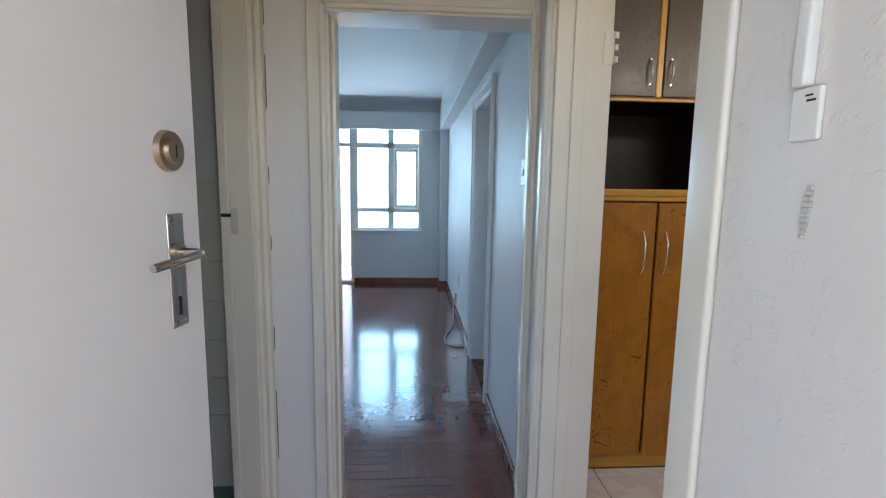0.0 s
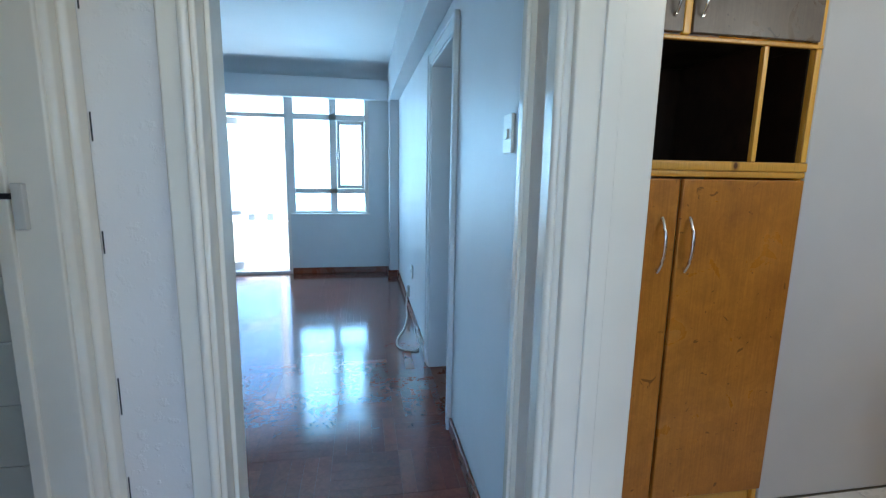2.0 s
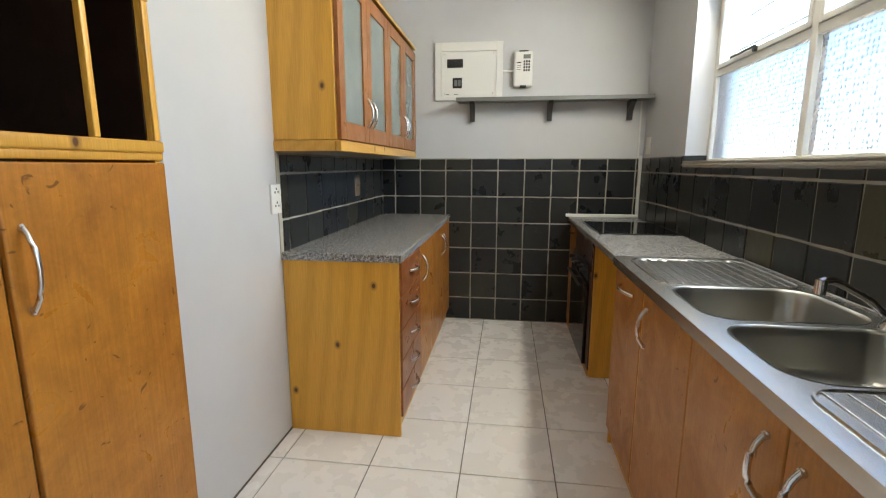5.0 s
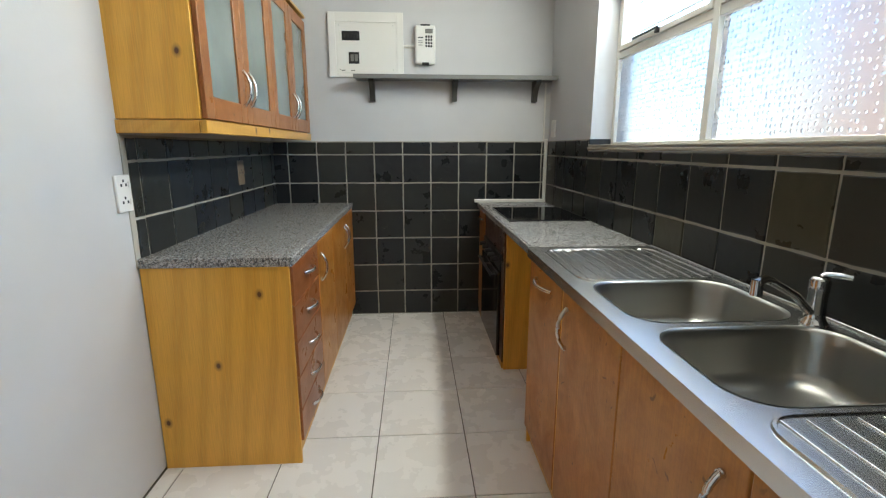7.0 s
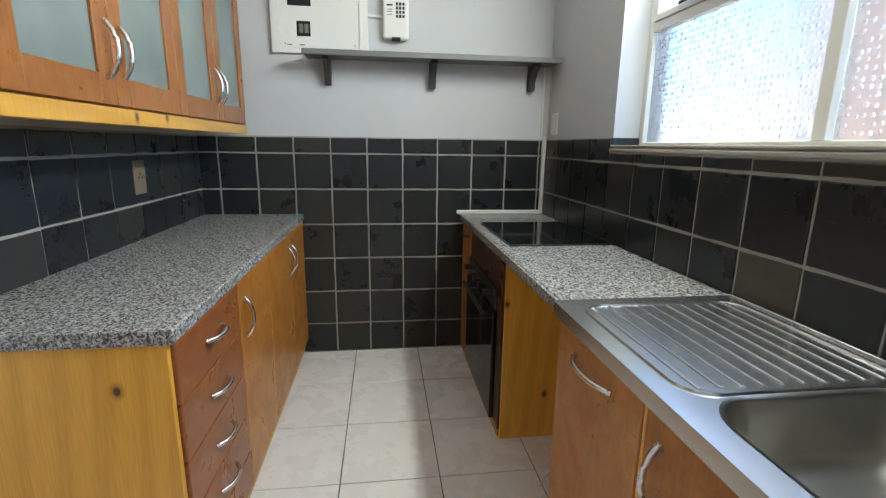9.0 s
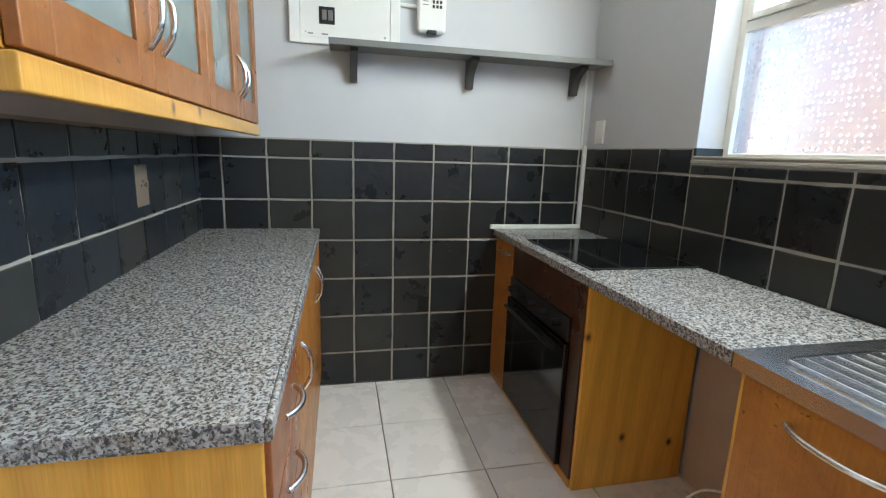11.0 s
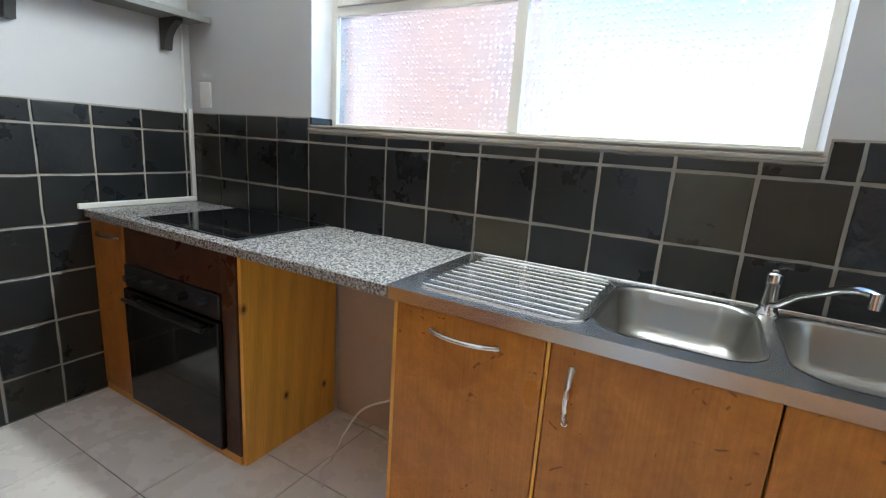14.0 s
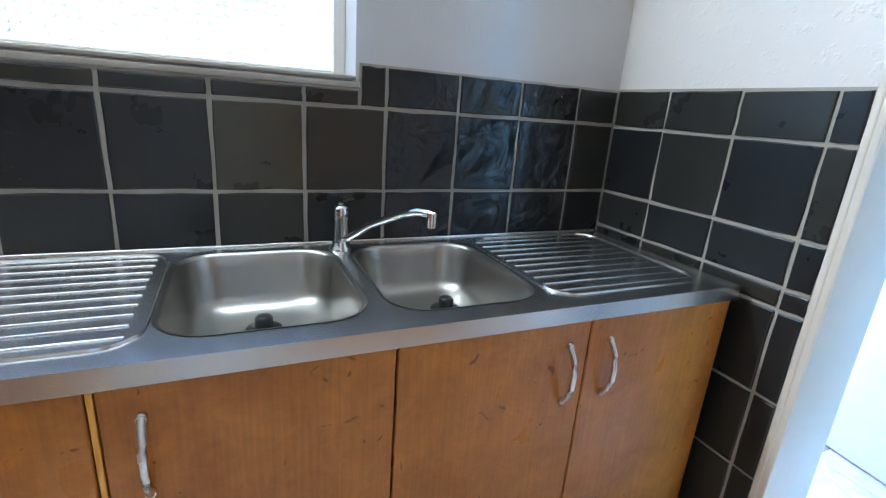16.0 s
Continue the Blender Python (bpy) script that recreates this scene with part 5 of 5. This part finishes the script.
# grout beds
bed_e = part("grout_bed", bx(KE + 0.001, KE + 0.006, KS, KN - 0.006, 0, 1.350), GROUT, wall_east)
bed_s = part("grout_bed", boxes((KW, WX0 - 0.01, KS - 0.006, KS - 0.001, 0.80, 1.352), (WX1 + 0.01, KE, KS - 0.006, KS - 0.001, 0.80, 1.352), (WX0 - 0.01, WX1 + 0.01, KS - 0.006, KS - 0.001, 0.80, 1.286)), GROUT, wall_south)
bed_n = part("grout_bed", bx(2.340, KE, KN - 0.011, KN - 0.006, 0.86, 1.348), GROUT, wall_north)
bed_w = part("grout_bed", bx(KW - 0.004, KW + 0.001, KS, 0.772, 0, 1.356), GROUT, wall_hall_kitchen)
rows_e = [0.0, 0.190, 0.404, 0.618, 0.830, 1.043, 1.253, 1.348]


def odd_south(u, z):
    """Deeply riven tiles in the corner, and an olive one behind the sink."""
    if 0.82 < -u < 1.44:
        return RIVEN_SLATE
    return OLIVE_SLATE if (1.65 < -u < 1.85 and z > 1.03) or (2.28 < -u < 2.48 and z < 1.03) else None


def odd_east(u, z):
    """A rust-stained tile low down, and some with a split face."""
    if 0.98 < u < 1.19 and 0.40 < z < 0.62:
        return RUSTY_SLATE
    return SPLIT_SLATE if z > 1.04 and 0.56 < u < 1.40 else None


tile_wall(wall_east, (KE + 0.002, 0, 0), (0, 1, 0), (-1, 0, 0), lines(0.340, 0.2115, KS + 0.002, KN - 0.008), rows_e, JT, 0.007, SLATE, 0.0016, odd=odd_east)
cols_s = [KW + 0.004, 0.823, 1.031, 1.233, 1.441, 1.649, 1.857, 2.066, 2.273, 2.485, 2.696, 2.899, 3.108, 3.326, 3.530, 3.740, 3.950, KE - 0.008]
rows_s = [0.82, 1.030, 1.245]
tile_wall(wall_south, (0, KS - 0.002, 0), (-1, 0, 0), (0, 1, 0), [-x for x in cols_s[::-1]], rows_s, JT, 0.007, SLATE, 0.0016, odd=odd_south)
tile_wall(wall_south, (0, KS - 0.002, 0), (-1, 0, 0), (0, 1, 0), [-WX1 - 0.01] + [-x for x in cols_s[::-1] if WX0 < x < WX1] + [-WX0 + 0.01] , [1.245, 1.288], JT, 0.007, SLATE, 0.0012)
tile_wall(wall_south, (0, KS - 0.002, 0), (-1, 0, 0), (0, 1, 0), [-WX0 + 0.01] + [-x for x in cols_s[::-1] if x < WX0] , [1.245, 1.350], JT, 0.007, SLATE, 0.0014, odd=odd_south)
tile_wall(wall_south, (0, KS - 0.002, 0), (-1, 0, 0), (0, 1, 0), [-x for x in cols_s[::-1] if x > WX1 + 0.01] + [-WX1 - 0.01] , [1.245, 1.352], JT, 0.007, SLATE, 0.0014)
tile_wall(wall_north, (0, KN - 0.010, 0), (1, 0, 0), (0, -1, 0), lines(2.430, 0.2065, 2.364, KE - 0.008), [0.865, 1.043, 1.254, 1.343], JT, 0.007, SLATE, 0.0016)
tile_wall(wall_hall_kitchen, (KW - 0.0, 0, 0), (0, -1, 0), (1, 0, 0), [-0.772, -0.71, -0.50, -0.285, -KS - 0.004], [0.0, 0.21, 0.425, 0.640, 0.862, 0.915, 1.032, 1.241, 1.353], JT, 0.007, SLATE, 0.0016)

part("tile", bx(WX1 - 0.012, WX1 + 0.001, GY + 0.022, KS + 0.004, WZ0 + 0.009, 1.352, 0.002), SLATE, wall_south)

# cream floor tiles


def floor_tiles():
    xs = lines(0.106, 0.4025, -0.58, 4.166)
    ys = lines(0.0875, 0.3975, 0.06, 2.143)
    for x0, x1 in zip(xs, xs[1:]):
        for y0, y1 in zip(ys, ys[1:]):
            cx, cy = (x0 + x1) / 2, (y0 + y1) / 2
            if x0 < KW - 0.2 and y1 > 1.79:
                y1 = 1.795
                if y1 - y0 < 0.02:
                    continue
                cy = (y0 + y1) / 2
            key = ("floor", round(x1 - x0, 3), round(y1 - y0, 3))
            if key not in _tile_cache:
                w, d = x1 - x0 - 0.0045, y1 - y0 - 0.0045
                _tile_cache[key] = mesh_of("floor_tile", bx(-w / 2, w / 2, -d / 2, d / 2, -0.0055, 0.0, 0.0012, 1), FLOOR_TILE, False)
            piece("floor_tile", _tile_cache[key], floor_kitchen, pose(cx, cy, rng.uniform(-0.0004, 0.0004), rng.uniform(-0.06, 0.06), rng.uniform(-0.06, 0.06), 0))


floor_tiles()

# bathroom wall tiles
tile_wall(wall_bath, (0, 1.788, 0), (1, 0, 0), (0, -1, 0), lines(-0.93, 0.1525, -1.70, HW - 0.103), [0.20 + 0.1465 * k for k in range(0, 9)], 0.0022, 0.006, BATH_TILE, 0.0003, variants=2)
tile_wall(wall_bath, (0, 1.788, 0), (1, 0, 0), (0, -1, 0), lines(-0.93, 0.1525, -1.70, HW - 0.103), [0.0, 0.10, 0.20], 0.0022, 0.007, BATH_GREEN, 0.0003, variants=2)


# parquet: fingers laid in squares, turned by turns


def lay_parquet():
    S, N = 0.30, 5
    wf = S / N
    count = 0
    x0, y0 = -3.38, LY0 + 0.004
    me_a = mesh_of("parquet_block", bx(-wf / 2 + 0.0005, wf / 2 - 0.0005, -S / 2 + 0.0005, S / 2 - 0.0005, -0.012, 0.0), PARQUET)
    verts, faces = [], []
    for i in range(13):
        for j in range(17):
            cx, cy = x0 + (i + 0.5) * S, y0 + (j + 0.5) * S
            for k in range(N):
                turned = (i + j) % 2
                off = -S / 2 + (k + 0.5) * wf
                px, py = (cx, cy + off) if turned else (cx + off, cy)
                hx, hy = (S / 2, wf / 2) if turned else (wf / 2, S / 2)
                if px - hx > LX - 0.01 or py - hy > WY:
                    continue
                cut = px + hx > LX
                if cut:
                    r0 = px - hx
                    hx = (LX - r0) / 2
                    px = r0 + hx
                z = rng.uniform(-0.00015, 0.00015)
                if py < 3.75 and px > -0.6 and not cut and count < 300:
                    count += 1
                    piece("parquet_block", me_a, floor_lounge, pose(px, py, z, rng.uniform(-0.03, 0.03), rng.uniform(-0.03, 0.03), 90 if turned else 0))
                else:
                    b = len(verts)
                    g = 0.0006
                    dz = rng.uniform(-0.0001, 0.0001)
                    verts += [(px - hx + g, py - hy + g, z + dz), (px + hx - g, py - hy + g, z - dz), (px + hx - g, py + hy - g, z - dz), (px - hx + g, py + hy - g, z + dz)]
                    faces.append((b, b + 1, b + 2, b + 3))
    me = bpy.data.meshes.new("parquet_field")
    me.from_pydata(verts, [], faces)
    me.materials.append(PARQUET)
    ob = new("parquet_field", me)
    ob.parent = floor_lounge
    tagged(ob, "red-brown parquet fingers laid in squares", "", "", "stuff")


lay_parquet()
